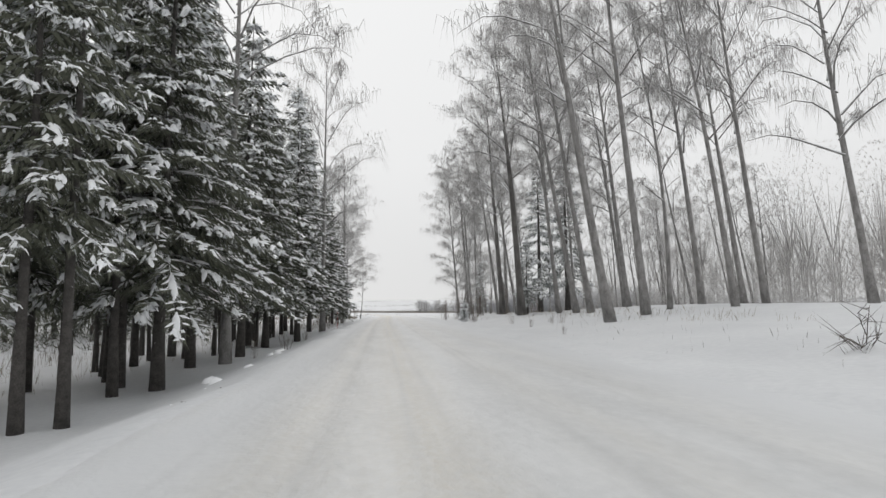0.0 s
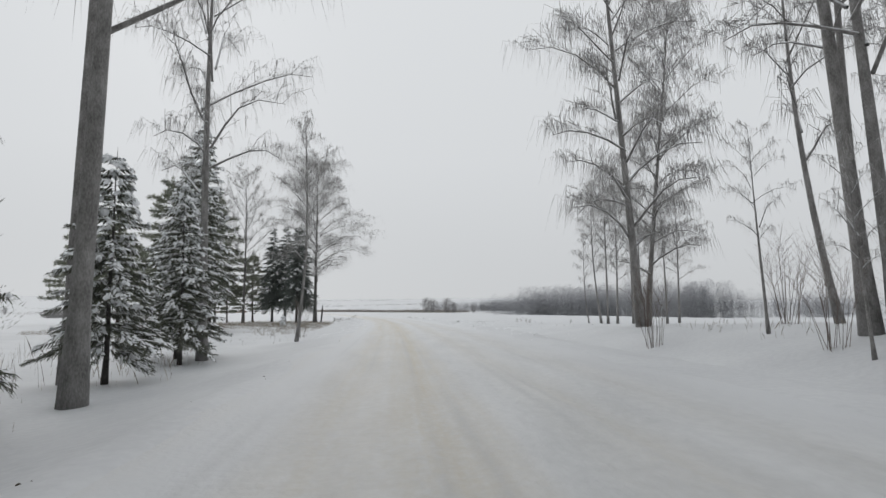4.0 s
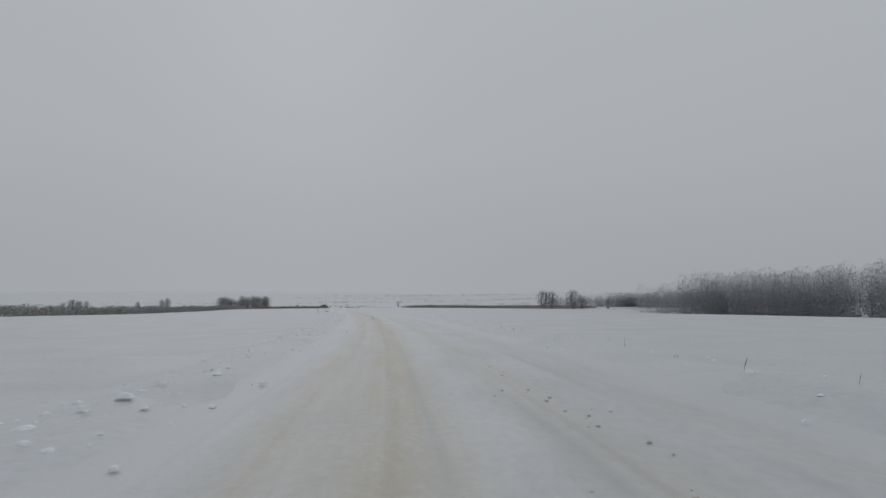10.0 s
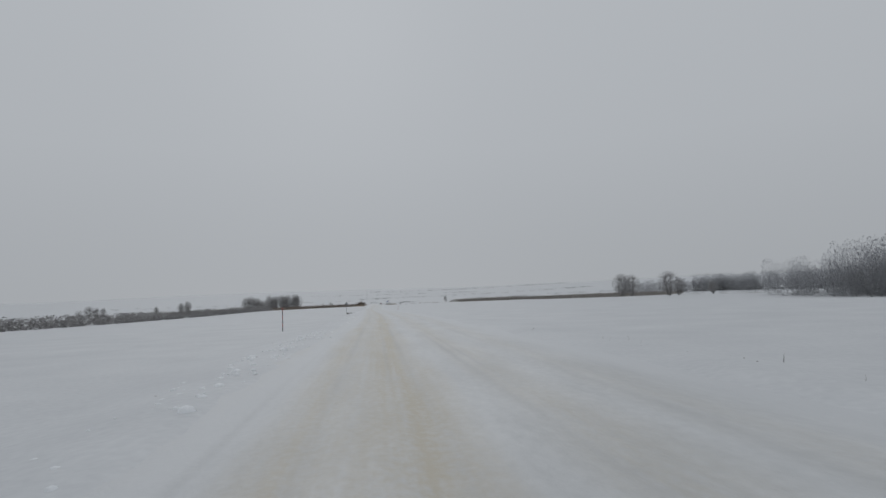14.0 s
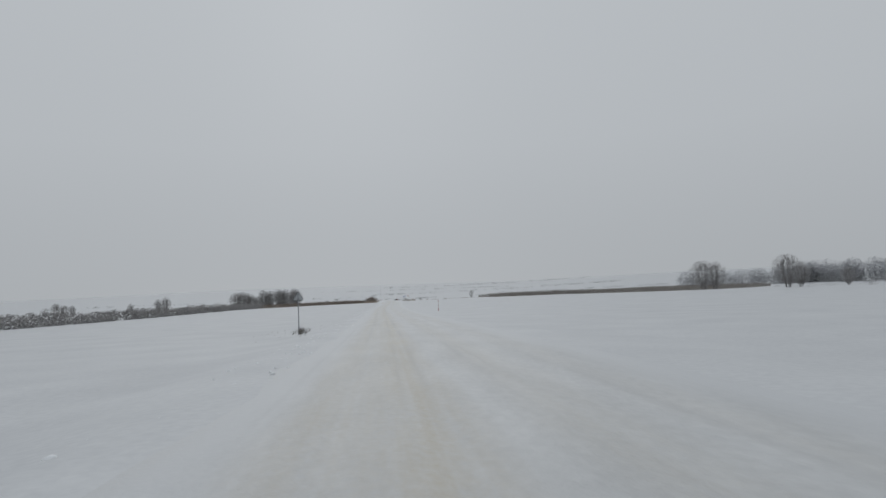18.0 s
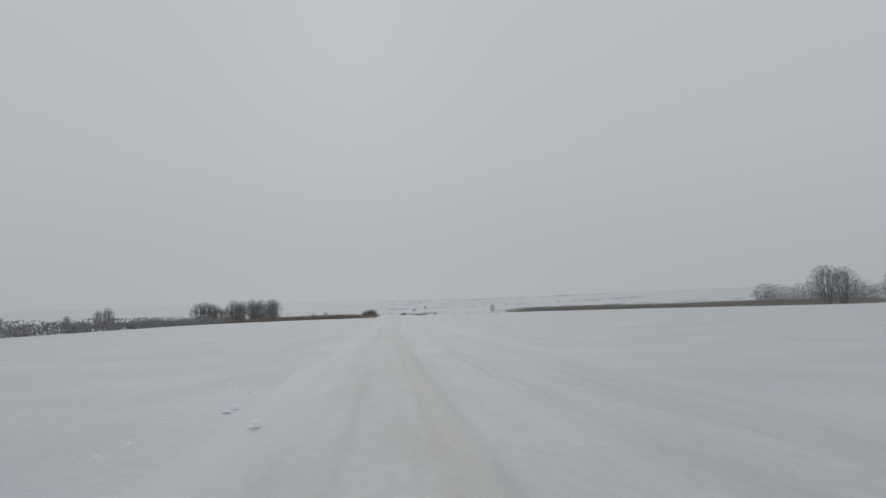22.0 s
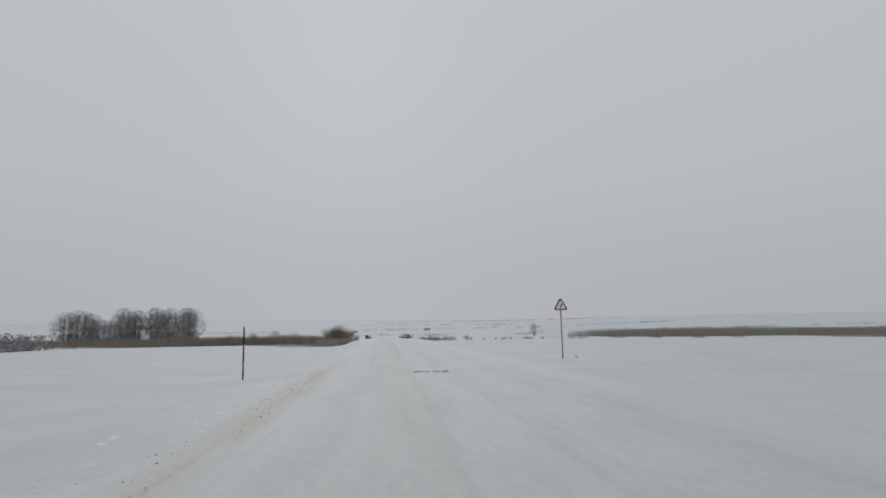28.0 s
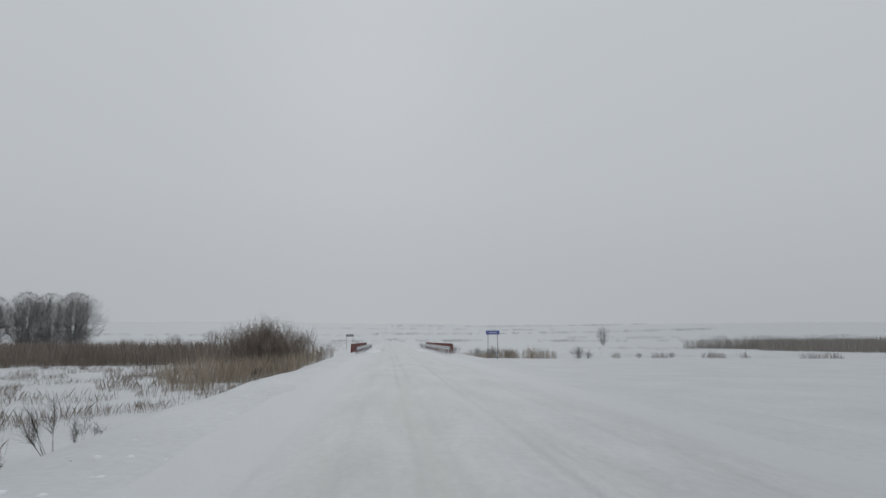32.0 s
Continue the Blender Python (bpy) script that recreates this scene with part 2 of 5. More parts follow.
def road_material():
    m = bpy.data.materials.new("packed_road_snow")
    m.use_nodes = True
    n, l = m.node_tree.nodes, m.node_tree.links
    bsdf = n["Principled BSDF"]
    bsdf.inputs["Roughness"].default_value = 0.5
    uv, xyz, co = n.new("ShaderNodeUVMap"), n.new("ShaderNodeSeparateXYZ"), n.new("ShaderNodeTexCoord")
    l.new(uv.outputs["UV"], xyz.inputs["Vector"])

    def math_node(op, a, b=None, c=None):
        k = n.new("ShaderNodeMath")
        k.operation = op
        for i, v in enumerate((a, b, c)):
            if v is None:
                continue
            if isinstance(v, (int, float)):
                k.inputs[i].default_value = v
            else:
                l.new(v, k.inputs[i])
        return k.outputs[0]

    def noise_node(scale, stretch, detail=4):
        t, p = n.new("ShaderNodeTexNoise"), n.new("ShaderNodeMapping")
        p.inputs["Scale"].default_value = stretch
        t.inputs["Scale"].default_value, t.inputs["Detail"].default_value = scale, detail
        l.new(uv.outputs["UV"], p.inputs["Vector"])
        l.new(p.outputs["Vector"], t.inputs["Vector"])
        return t.outputs["Fac"]

    drift = math_node("MULTIPLY_ADD", noise_node(1.0, (0.0, 0.012, 0)), 0.7, -0.35)
    wob = math_node("MULTIPLY_ADD", noise_node(1.0, (0.9, 0.10, 0)), 0.9, -0.45)
    d = math_node("ADD", math_node("ADD", xyz.outputs["X"], drift), wob)
    total = None
    for centre, width, weight in ((-0.8, 0.8, 0.55), (0.5, 0.85, 0.95), (2.4, 0.8, 0.40), (4.0, 0.7, 0.18), (0.0, 1.5, 0.22), (-2.5, 0.5, 0.16)):
        e = math_node("DIVIDE", math_node("ABSOLUTE", math_node("SUBTRACT", d, centre)), width)
        w = math_node("MULTIPLY", math_node("MAXIMUM", math_node("SUBTRACT", 1.0, e), 0.0), weight)
        total = w if total is None else math_node("ADD", total, w)
    ramp = n.new("ShaderNodeValToRGB")
    l.new(math_node("DIVIDE", xyz.outputs["Y"], 800.0), ramp.inputs["Fac"])
    stops = [(0.0, 0.35), (0.10, 0.55), (0.17, 1.0), (0.24, 0.9), (0.40, 1.0), (0.48, 0.6), (0.75, 0.35), (0.83, 0.45), (0.90, 0.2)]
    el = ramp.color_ramp.elements
    while len(el) < len(stops):
        el.new(0.5)
    for q, (pos, v) in zip(el, stops):
        q.position, q.color = pos, (v, v, v, 1)
    edge = n.new("ShaderNodeValToRGB")
    l.new(math_node("DIVIDE", xyz.outputs["Y"], 800.0), edge.inputs["Fac"])
    for q, v in zip((0.755, 0.785, 0.797, 0.818), (0, 1, 1, 0)):
        k = edge.color_ramp.elements[0] if q == 0.755 else (edge.color_ramp.elements.new(q) if q < 0.818 else edge.color_ramp.elements[-1])
        k.position, k.color = q, (v, v, v, 1)
    e = math_node("DIVIDE", math_node("ABSOLUTE", math_node("SUBTRACT", d, -2.3)), 0.7)
    scraped = math_node("MULTIPLY", math_node("MULTIPLY", math_node("MAXIMUM", math_node("SUBTRACT", 1.0, e), 0.0), 1.0), edge.outputs["Color"])
    grit = math_node("MULTIPLY_ADD", noise_node(1.0, (11.0, 7.0, 0), 5), 0.40, math_node("MULTIPLY", noise_node(1.0, (1.8, 0.45, 0), 8), 0.35))
    patch = math_node("MULTIPLY_ADD", math_node("MULTIPLY_ADD", noise_node(1.0, (6.5, 0.07, 0), 6), 0.30, grit), 3.4, -1.05)
    stain = math_node("MULTIPLY", math_node("ADD", math_node("MULTIPLY", total, ramp.outputs["Color"]), scraped), math_node("MAXIMUM", patch, 0.0))
    stain = math_node("MINIMUM", stain, 0.9)
    base = n.new("ShaderNodeValToRGB")
    base.color_ramp.elements[0].position, base.color_ramp.elements[1].position = 0.3, 0.7
    base.color_ramp.elements[0].color, base.color_ramp.elements[1].color = (0.48, 0.488, 0.492, 1), (0.625, 0.631, 0.633, 1)
    l.new(math_node("MULTIPLY_ADD", noise_node(1.0, (1.3, 0.30, 0), 8), 0.6, math_node("MULTIPLY", noise_node(1.0, (7.0, 4.0, 0), 6), 0.4)), base.inputs["Fac"])
    clean = n.new("ShaderNodeMix")
    clean.data_type = "RGBA"
    verge = n.new("ShaderNodeMapRange")
    verge.inputs["From Min"].default_value, verge.inputs["From Max"].default_value = 2.7, 3.9
    l.new(math_node("ABSOLUTE", math_node("SUBTRACT", d, 1.7)), verge.inputs["Value"])
    l.new(verge.outputs["Result"], clean.inputs["Factor"])
    l.new(base.outputs["Color"], clean.inputs["A"])
    clean.inputs["B"].default_value = (0.583, 0.595, 0.608, 1)
    mx = n.new("ShaderNodeMix")
    mx.data_type = "RGBA"
    l.new(stain, mx.inputs["Factor"])
    l.new(clean.outputs["Result"], mx.inputs["A"])
    mx.inputs["B"].default_value = (0.47, 0.42, 0.325, 1)
    lanes = None
    for centre, width, weight in ((-0.62, 0.16, 0.55), (0.34, 0.10, 0.6), (0.78, 0.14, 0.75), (2.05, 0.13, 0.6), (2.35, 0.08, 0.45), (3.6, 0.16, 0.45), (-1.7, 0.12, 0.3)):
        k = math_node("DIVIDE", math_node("ABSOLUTE", math_node("SUBTRACT", math_node("ADD", xyz.outputs["X"], drift), centre)), width)
        w = math_node("MULTIPLY", math_node("MAXIMUM", math_node("SUBTRACT", 1.0, k), 0.0), weight)
        lanes = w if lanes is None else math_node("ADD", lanes, w)
    lanes = math_node("MULTIPLY", lanes, math_node("MAXIMUM", math_node("MULTIPLY_ADD", noise_node(1.0, (0.8, 0.09, 0), 5), 3.6, -1.35), 0.0))
    lanes = math_node("MINIMUM", math_node("MULTIPLY", lanes, math_node("MULTIPLY_ADD", noise_node(1.0, (9.0, 3.0, 0), 4), 1.2, 0.2)), 0.8)
    worn = n.new("ShaderNodeMix")
    worn.data_type = "RGBA"
    worn.inputs["B"].default_value = (0.40, 0.405, 0.41, 1)
    l.new(lanes, worn.inputs["Factor"])
    l.new(mx.outputs["Result"], worn.inputs["A"])
    l.new(worn.outputs["Result"], bsdf.inputs["Base Color"])
    bp = n.new("ShaderNodeBump")
    bp.inputs["Strength"].default_value, bp.inputs["Distance"].default_value = 0.45, 0.05
    l.new(math_node("ADD", noise_node(3.0, (1.0, 0.45, 0), 8), math_node("MULTIPLY", noise_node(12.0, (1.0, 0.8, 0), 4), 0.5)), bp.inputs["Height"])
    l.new(bp.outputs["Normal"], bsdf.inputs["Normal"])
    return m


ROAD_SNOW = road_material()


# ---------------------------------------------------------------- mesh tools
class Shape:
    """Vertices and faces of one mesh."""

    def __init__(self):
        self.v, self.f = [], []

    def tube(self, pts, radii, sides=5, cap=True):
        pts = [Vector(p) for p in pts]
        first = len(self.v)
        ref = Vector((0.31, 0.95, 0.05)) if abs((pts[-1] - pts[0]).normalized().y) < 0.8 else Vector((0.95, 0.1, 0.3))
        for i, p in enumerate(pts):
            t = pts[min(i + 1, len(pts) - 1)] - pts[max(i - 1, 0)]
            a = t.cross(ref)
            a.normalize()
            b = t.cross(a)
            b.normalize()
            for k in range(sides):
                w = 6.28319 * k / sides
                self.v.append(tuple(p + (a * math.cos(w) + b * math.sin(w)) * radii[i]))
        for i in range(len(pts) - 1):
            for k in range(sides):
                k2 = (k + 1) % sides
                q = first + i * sides
                self.f.append((q + k, q + k2, q + sides + k2, q + sides + k))
        if cap:
            self.f.append(tuple(range(first, first + sides))[::-1])
            self.f.append(tuple(range(len(self.v) - sides, len(self.v))))

    def strand(self, pts, r):
        """A thin three-sided twig that ends in a point."""
        first = len(self.v)
        n = len(pts)
        for i, p in enumerate(pts[:-1]):
            q = r * (1 - 0.7 * i / (n - 1))
            for c, s in ((1, 0), (-0.5, 0.87), (-0.5, -0.87)):
                self.v.append((p[0] + c * q, p[1] + s * q, p[2] + 0.3 * c * q))
        self.v.append(tuple(pts[-1]))
        for i in range(n - 2):
            a = first + 3 * i
            for k in range(3):
                k2 = (k + 1) % 3
                self.f.append((a + k, a + k2, a + 3 + k2, a + 3 + k))
        a = first + 3 * (n - 2)
        for k in range(3):
            self.f.append((a + k, a + (k + 1) % 3, len(self.v) - 1))

    def kite(self, base, tip, side, drop=0.0):
        """A needle spray: a folded, pointed leaf shape."""
        b, t, s = Vector(base), Vector(tip), Vector(side)
        mid = b.lerp(t, 0.45)
        i = len(self.v)
        low = Vector((0, 0, drop))
        self.v += [tuple(b), tuple(mid + s - low), tuple(t - low * 0.6), tuple(mid - s - low), tuple(mid)]
        self.f += [(i, i + 1, i + 4), (i + 1, i + 2, i + 4), (i + 2, i + 3, i + 4), (i + 3, i, i + 4)]

    def leaf(self, base, way, side):
        """A flat pointed needle twig."""
        m = base + way * 0.42
        i = len(self.v)
        self.v += [tuple(base), tuple(m + side), tuple(base + way), tuple(m - side)]
        self.f += [(i, i + 1, i + 2), (i, i + 2, i + 3)]

    def fuzz(self, rng, c, w, half, count, ln, r, up=(0.1, 0.8)):
        """A rounded cloud of short twigs that point outwards and up."""
        for _ in range(count):
            a, v = rng.uniform(0, 6.28), rng.uniform(-1, 1)
            q = (1 - v * v) ** 0.5 * rng.uniform(0.35, 1.0) ** 0.5
            p = (c[0] + math.cos(a) * q * w, c[1] + math.sin(a) * q * w, c[2] + half * v)
            k = ln * rng.uniform(0.6, 1.3) * (1 - 0.5 * max(0, v))
            b = a + rng.uniform(-0.9, 0.9)
            e = (p[0] + math.cos(b) * k * 0.6, p[1] + math.sin(b) * k * 0.6, p[2] + k * rng.uniform(*up))
            self.strand([p, e], r * rng.uniform(0.6, 1.3))

    def box(self, c, s):
        i = len(self.v)
        for x in (-1, 1):
            for y in (-1, 1):
                for z in (-1, 1):
                    self.v.append((c[0] + x * s[0] / 2, c[1] + y * s[1] / 2, c[2] + z * s[2] / 2))
        self.f += [(i, i + 1, i + 3, i + 2), (i + 4, i + 6, i + 7, i + 5), (i, i + 4, i + 5, i + 1), (i + 2, i + 3, i + 7, i + 6), (i, i + 2, i + 6, i + 4), (i + 1, i + 5, i + 7, i + 3)]

    def lump(self, c, rx, ry, rz, seed=0.0):
        """A low irregular mound with seven sides and two rings."""
        i = len(self.v)
        n = 7
        for ring, (rr, zz) in enumerate(((1.0, -0.3), (0.75, 0.5))):
            for k in range(n):
                w = 6.28319 * k / n + seed
                q = rr * (1 + 0.22 * math.sin(3.1 * k + seed * 7))
                self.v.append((c[0] + rx * q * math.cos(w), c[1] + ry * q * math.sin(w), c[2] + rz * zz))
        self.v.append((c[0], c[1], c[2] + rz))
        for k in range(n):
            k2 = (k + 1) % n
            self.f += [(i + k, i + k2, i + n + k2, i + n + k), (i + n + k, i + n + k2, i + 2 * n)]

    def mesh(self, name, mat, smooth=True, bevel=0.0):
        me = bpy.data.meshes.new(name)
        me.from_pydata(self.v, [], self.f)
        me.materials.append(mat)
        if bevel:
            bm = bmesh.new()
            bm.from_mesh(me)
            bmesh.ops.bevel(bm, geom=bm.edges[:], offset=bevel, segments=2, affect="EDGES")
            bm.to_mesh(me)
            bm.free()
        if smooth:
            me.shade_smooth()
        return me


def part(name, shape, mat, parent, label="", smooth=True, bevel=0.0):
    ob = new(name, shape.mesh(name, mat, smooth, bevel))
    ob.parent = parent
    return tagged(ob, label)


def thing(name, label, category, group=""):
    return tagged(new(name), label, category, group)


# ---------------------------------------------------------------- plan
ROAD_Y = [-60, 0, 40, 80, 120, 160, 200, 240, 280, 320, 360, 400, 440, 480, 520, 560, 600, 640, 680, 720, 760, 800, 1000]
ROAD_X = [0.8, 0, -1.15, -1.84, -2.0, -3.3, -7.95, -15.8, -25.9, -37.5, -49.4, -61.7, -74.2, -86.9, -99.0, -110.3, -121.4, -133.0, -145.0, -157.4, -169.8, -182.2, -244.2]
ROAD_Z = [0, 0, 0.08, 0.11, 0.10, 0.03, 0.03, 0.10, 0.19, 0.24, 0.20, -0.06, -0.40, -0.58, -0.58, -0.46, -0.20, 0.10, 0.40, 0.55, 0.60, 0.55, 0.9]


def glide(y, values):
    """Smooth value of a list given along the road."""
    y = np.asarray(y, float)
    k = np.array([-6, -3, 0, 3, 6.0]) * 3
    return sum(np.interp(y + q, ROAD_Y, values) for q in k) / 5 + np.where(y > 1000, (y - 1000) * (values[-1] - values[-2]) / 200 * (values is ROAD_X), 0)


def road_x(y):
    return float(glide(y, ROAD_X))


def step(a, b, v):
    t = np.clip((np.asarray(v, float) - a) / (b - a), 0, 1)
    return t * t * (3 - 2 * t)


def waves(x, y, size):
    """Cheap smooth unevenness, about -1 to 1."""
    x, y = np.asarray(x, float) / size, np.asarray(y, float) / size
    return (np.sin(x * 1.7 + 1.3 * np.sin(y * 1.1)) + np.sin(y * 1.9 + 1.7 * np.sin(x * 0.9 + 2.0)) + np.sin((x + y) * 1.3 + 4.0 + np.sin(x * 2.3 - y))) / 3


MID = 1.7        # the road's middle lies right of the driven line
HALF = 4.2       # half the ploughed width


def ground_z(x, y):
    """Height of the snow at a place."""
    x, y = np.asarray(x, float), np.asarray(y, float)
    d = x - glide(y, ROAD_X)
    e = np.abs(d - MID) + 0.30 * waves(x, y, 3.3) + 0.12 * waves(x, y, 1.1)
    road = glide(y, ROAD_Z)
    wood = 1 - step(112, 140, y)
    left = np.where(d < MID, 1.0, 0.0)
    level = road - 0.12
    # forest banks, open verge, marsh
    fall = np.interp(y, [20, 45, 65, 90, 115, 140], [-1.35, -1.32, -1.05, -0.70, -0.60, -0.52])
    near_rise = 1 - step(50, 92, y)
    rise_r = step(HALF + 3.0 - 2.0 * near_rise, HALF + 13.0 - 4.0 * near_rise, e) * 0.68 + 0.85 * near_rise * step(HALF + 7, HALF + 19, e)
    ditch = -0.62 * np.exp(-((e - HALF - 4.6) / 2.3) ** 2) * step(48, 82, y)
    bank = wood * (1 - left) * (rise_r + ditch) + wood * left * fall * (0.5 * np.clip((e - HALF + 0.3) / 5.2, 0, 1) + 0.5 * step(HALF - 0.3, HALF + 4.9, e))
    field = (1 - wood) * (-0.10 - (0.42 * left + 0.15 * (1 - left)) * step(HALF + 0.6, HALF + 5, e))
    marsh = step(690, 716, y) * (-0.55 * step(HALF + 2.6, HALF + 6, e) + 0.2 * left * (1 - step(HALF + 2.2, HALF + 4.5, e)) * step(HALF - 0.4, HALF + 2, e))
    ridge = 0.13 * np.exp(-((e - HALF - 0.9) / 0.9) ** 2) * (0.7 + 0.5 * waves(x, y, 1.9) + 0.3 * waves(x, y, 0.7)) * (1 - 0.75 * step(280, 360, y)) * (1 - 0.5 * wood * left) * (1 + 1.3 * (1 - left) * step(105, 125, y) * (1 - step(260, 330, y)))
    ridge = ridge + (0.07 + 0.06 * wood) * left * np.exp(-((e - HALF - 0.2) / 0.45) ** 2) * (0.8 + 0.5 * waves(x, y, 2.4)) * (1 - step(300, 420, y))
    ridge = ridge + 0.20 * left * np.exp(-((e - HALF - 1.5) / 0.8) ** 2) * np.clip(0.7 + 0.7 * waves(x, y, 1.4) + 0.5 * waves(x, y, 0.6), 0, 2) * step(158, 172, y) * (1 - step(215, 275, y))
    line = d - np.interp(y, [0, 40, 110, 160, 174, 190, 230], [6.2, 6.3, 7.6, 8.6, 7.8, 6.9, 6.6]) - 0.15 * waves(x, y, 2.7)
    ridge = ridge + (-0.02 * np.exp(-(line / 0.33) ** 2) + 0.07 * np.exp(-((line - 0.75) / 0.5) ** 2) * (0.8 + 0.6 * waves(x, y, 1.3))) * step(-5, 10, y) * (1 - step(240, 290, y))
    churned = (1 - left) * step(112, 130, y) * (1 - step(215, 270, y)) * (1 - step(HALF + 12, HALF + 26, e))
    rough = (0.05 * waves(x, y, 2.3) + 0.10 * waves(x, y, 9.0) + 0.02 * waves(x, y, 0.8) + churned * (0.09 * waves(x, y, 1.5) + 0.06 * waves(x, y, 0.75))) * step(HALF, HALF + 3, e) * (1 - 0.65 * step(250, 330, y))
    under = -0.07 * (1 - step(HALF - 2.6, HALF - 1.2, e))
    z = level + 0.12 + bank + field + marsh + ridge + rough + under
    z = z - (5.0 - 2.6 * step(560, 700, y)) * step(20, 260, d) * step(115, 230, y) * (1 - 0.6 * step(800, 870, y)) - 1.0 * step(30, 150, -d) * step(200, 320, y) * (1 - step(700, 790, y))
    # long rise beyond the marsh
    r = np.hypot(x + 200, y - 760)
    rise = step(260, 2500, r) * step(760, 1300, y) * (66 + 10 * waves(x, y, 620)) * (1 - 0.5 * step(0, 1400, x))
    river = -1.6 * np.exp(-((y - 0.25 * (x + 180) - 784) / 7.0) ** 2) * step(-420, -330, x) * (1 - step(-60, 0, x))
    return z + rise + river


def ground_at(d, y):
    x = road_x(y) + d
    return x, y, float(ground_z(x, y))


# ---------------------------------------------------------------- ground and road
def spread(dense, step_size, limit, grow=1.18):
    out, s = [], step_size
    v = dense
    while v < limit:
        out.append(v)
        s *= grow
        v += s
    return out + [limit]


def sheet(name, us, ys, height, mat, label, category):
    us, ys = np.array(us), np.array(ys)
    xx = glide(ys, ROAD_X)[:, None] + us[None, :]
    yy = np.repeat(ys[:, None], len(us), 1)
    zz = height(xx, yy, us[None, :] + 0 * xx)
    verts = np.stack([xx, yy, zz], -1).reshape(-1, 3)
    w = len(us)
    r, c = np.meshgrid(np.arange(len(ys) - 1), np.arange(w - 1), indexing="ij")
    a = (r * w + c).ravel()
    faces = np.stack([a, a + 1, a + w + 1, a + w], 1)
    me = bpy.data.meshes.new(name)
    me.from_pydata(verts.tolist(), [], faces.tolist())
    me.materials.append(mat)
    layer = me.uv_layers.new(name="UVMap")
    uvs = np.stack([np.repeat(us[None, :], len(ys), 0), yy], -1).reshape(-1, 2)[faces.ravel()]
    layer.data.foreach_set("uv", uvs.ravel())
    me.shade_smooth()
    return tagged(new(name, me), label, category, kind="structure")


near = list(np.arange(-13, 16.4, 0.35))
us = [-v for v in spread(13.5, 0.5, 3300)][::-1] + near + spread(16.9, 0.5, 3300)
ys = [-v for v in spread(40, 2, 2500, 1.3)][::-1] + list(np.arange(-38, 210, 0.9)) + list(np.arange(210, 800, 1.7)) + spread(800, 2.5, 4600, 1.10)
ground = sheet("ground", us, ys, lambda x, y, d: ground_z(x, y), SNOW, "white snow-covered field and forest floor, lightly drifted", "snow field")


def road_height(x, y, d):
    e = np.abs(d - MID) + 0.30 * waves(x, y, 3.3) + 0.12 * waves(x, y, 1.1)
    ruts = -0.035 * (np.exp(-((d + 0.65) / 0.22) ** 2) + np.exp(-((d - 0.65) / 0.22) ** 2)) - 0.02 * (np.exp(-((d - 2.7) / 0.25) ** 2) + np.exp(-((d - 4.2) / 0.25) ** 2))
    bumps = 0.016 * waves(x * 2.0, y * 0.6, 0.9) + 0.012 * waves(x * 2.5, y, 0.45)
    rim = step(HALF - 1.9, HALF - 0.6, e)
    own = glide(y, ROAD_Z) + 0.03 + ruts + bumps
    return own * (1 - rim) + rim * (ground_z(x, y) + 0.015 - 0.05 * step(HALF - 0.3 + 0.6 * (y > 600), HALF + 0.3 + 0.6 * (y > 600), e))


road_us = list(np.arange(MID - HALF - 0.9, MID + HALF + 0.41, 0.17))
road_ys = list(np.arange(-40, 260, 0.6)) + list(np.arange(260, 830, 1.0)) + spread(830, 2, 990, 1.05)
road = sheet("road", road_us, road_ys, road_height, ROAD_SNOW, "snow-packed country road with sandy yellow-brown wheel tracks", "road")


# ---------------------------------------------------------------- trees
def put(proto, d, y, size=1.0, turn=0.0, used=[], tilt=(0, 0), sink=0.06, lean=0.0):
    """A tree of this kind at a distance d right of the driven line; lean: degrees towards -x."""
    x, y, z = ground_at(d, y)
    m = pose(x, y, z - sink, 0, -lean, 0) @ pose(0, 0, 0, tilt[0], tilt[1], turn) @ Matrix.Diagonal((size, size, size, 1))
    if proto.name in used:
        return copy_thing(proto, m)
    used.append(proto.name)
    proto.matrix_basis = m
    return proto


def comb(s, p, way, hang, n, rng):
    """A ragged row of short needle twigs hanging forwards from a branchlet."""
    i = len(s.v)
    fwd = way.normalized() * hang.length * 0.55
    for k in range(n):
        a = p + way * ((k + rng.uniform(0.0, 0.25)) / n)
        b = p + way * ((k + rng.uniform(0.75, 1.1)) / n)
        t = b + (hang + fwd) * (rng.uniform(0.45, 1.3) * (1.1 - 0.5 * k / n))
        s.v += [(a.x, a.y, a.z), (b.x, b.y, b.z), (t.x + rng.uniform(-0.03, 0.03), t.y + rng.uniform(-0.03, 0.03), t.z)]
    s.f += [(i + 3 * k, i + 3 * k + 1, i + 3 * k + 2) for k in range(n)]


def ridge_of_snow(s, pts, w, rng):
    """A narrow uneven roll of snow lying along a bough."""
    i = len(s.v)
    n = len(pts)
    for k, p in enumerate(pts):
        t = (pts[min(k + 1, n - 1)] - pts[max(k - 1, 0)])
        c = Vector((t.y, -t.x, 0))
        c = c.normalized() if c.length > 1e-5 else Vector((1, 0, 0))
        q = w * (0.25 if k in (0, n - 1) else rng.uniform(0.65, 1.35))
        up = Vector((0, 0, q * rng.uniform(0.7, 1.1)))
        for v in (p + c * q - up * 0.25, p + c * q * rng.uniform(-0.35, 0.35) + up, p - c * q - up * 0.25):
            s.v.append((v.x, v.y, v.z))
    for k in range(n - 1):
        a = i + 3 * k
        s.f += [(a + m, a + m + 1, a + m + 4, a + m + 3) for m in range(2)]


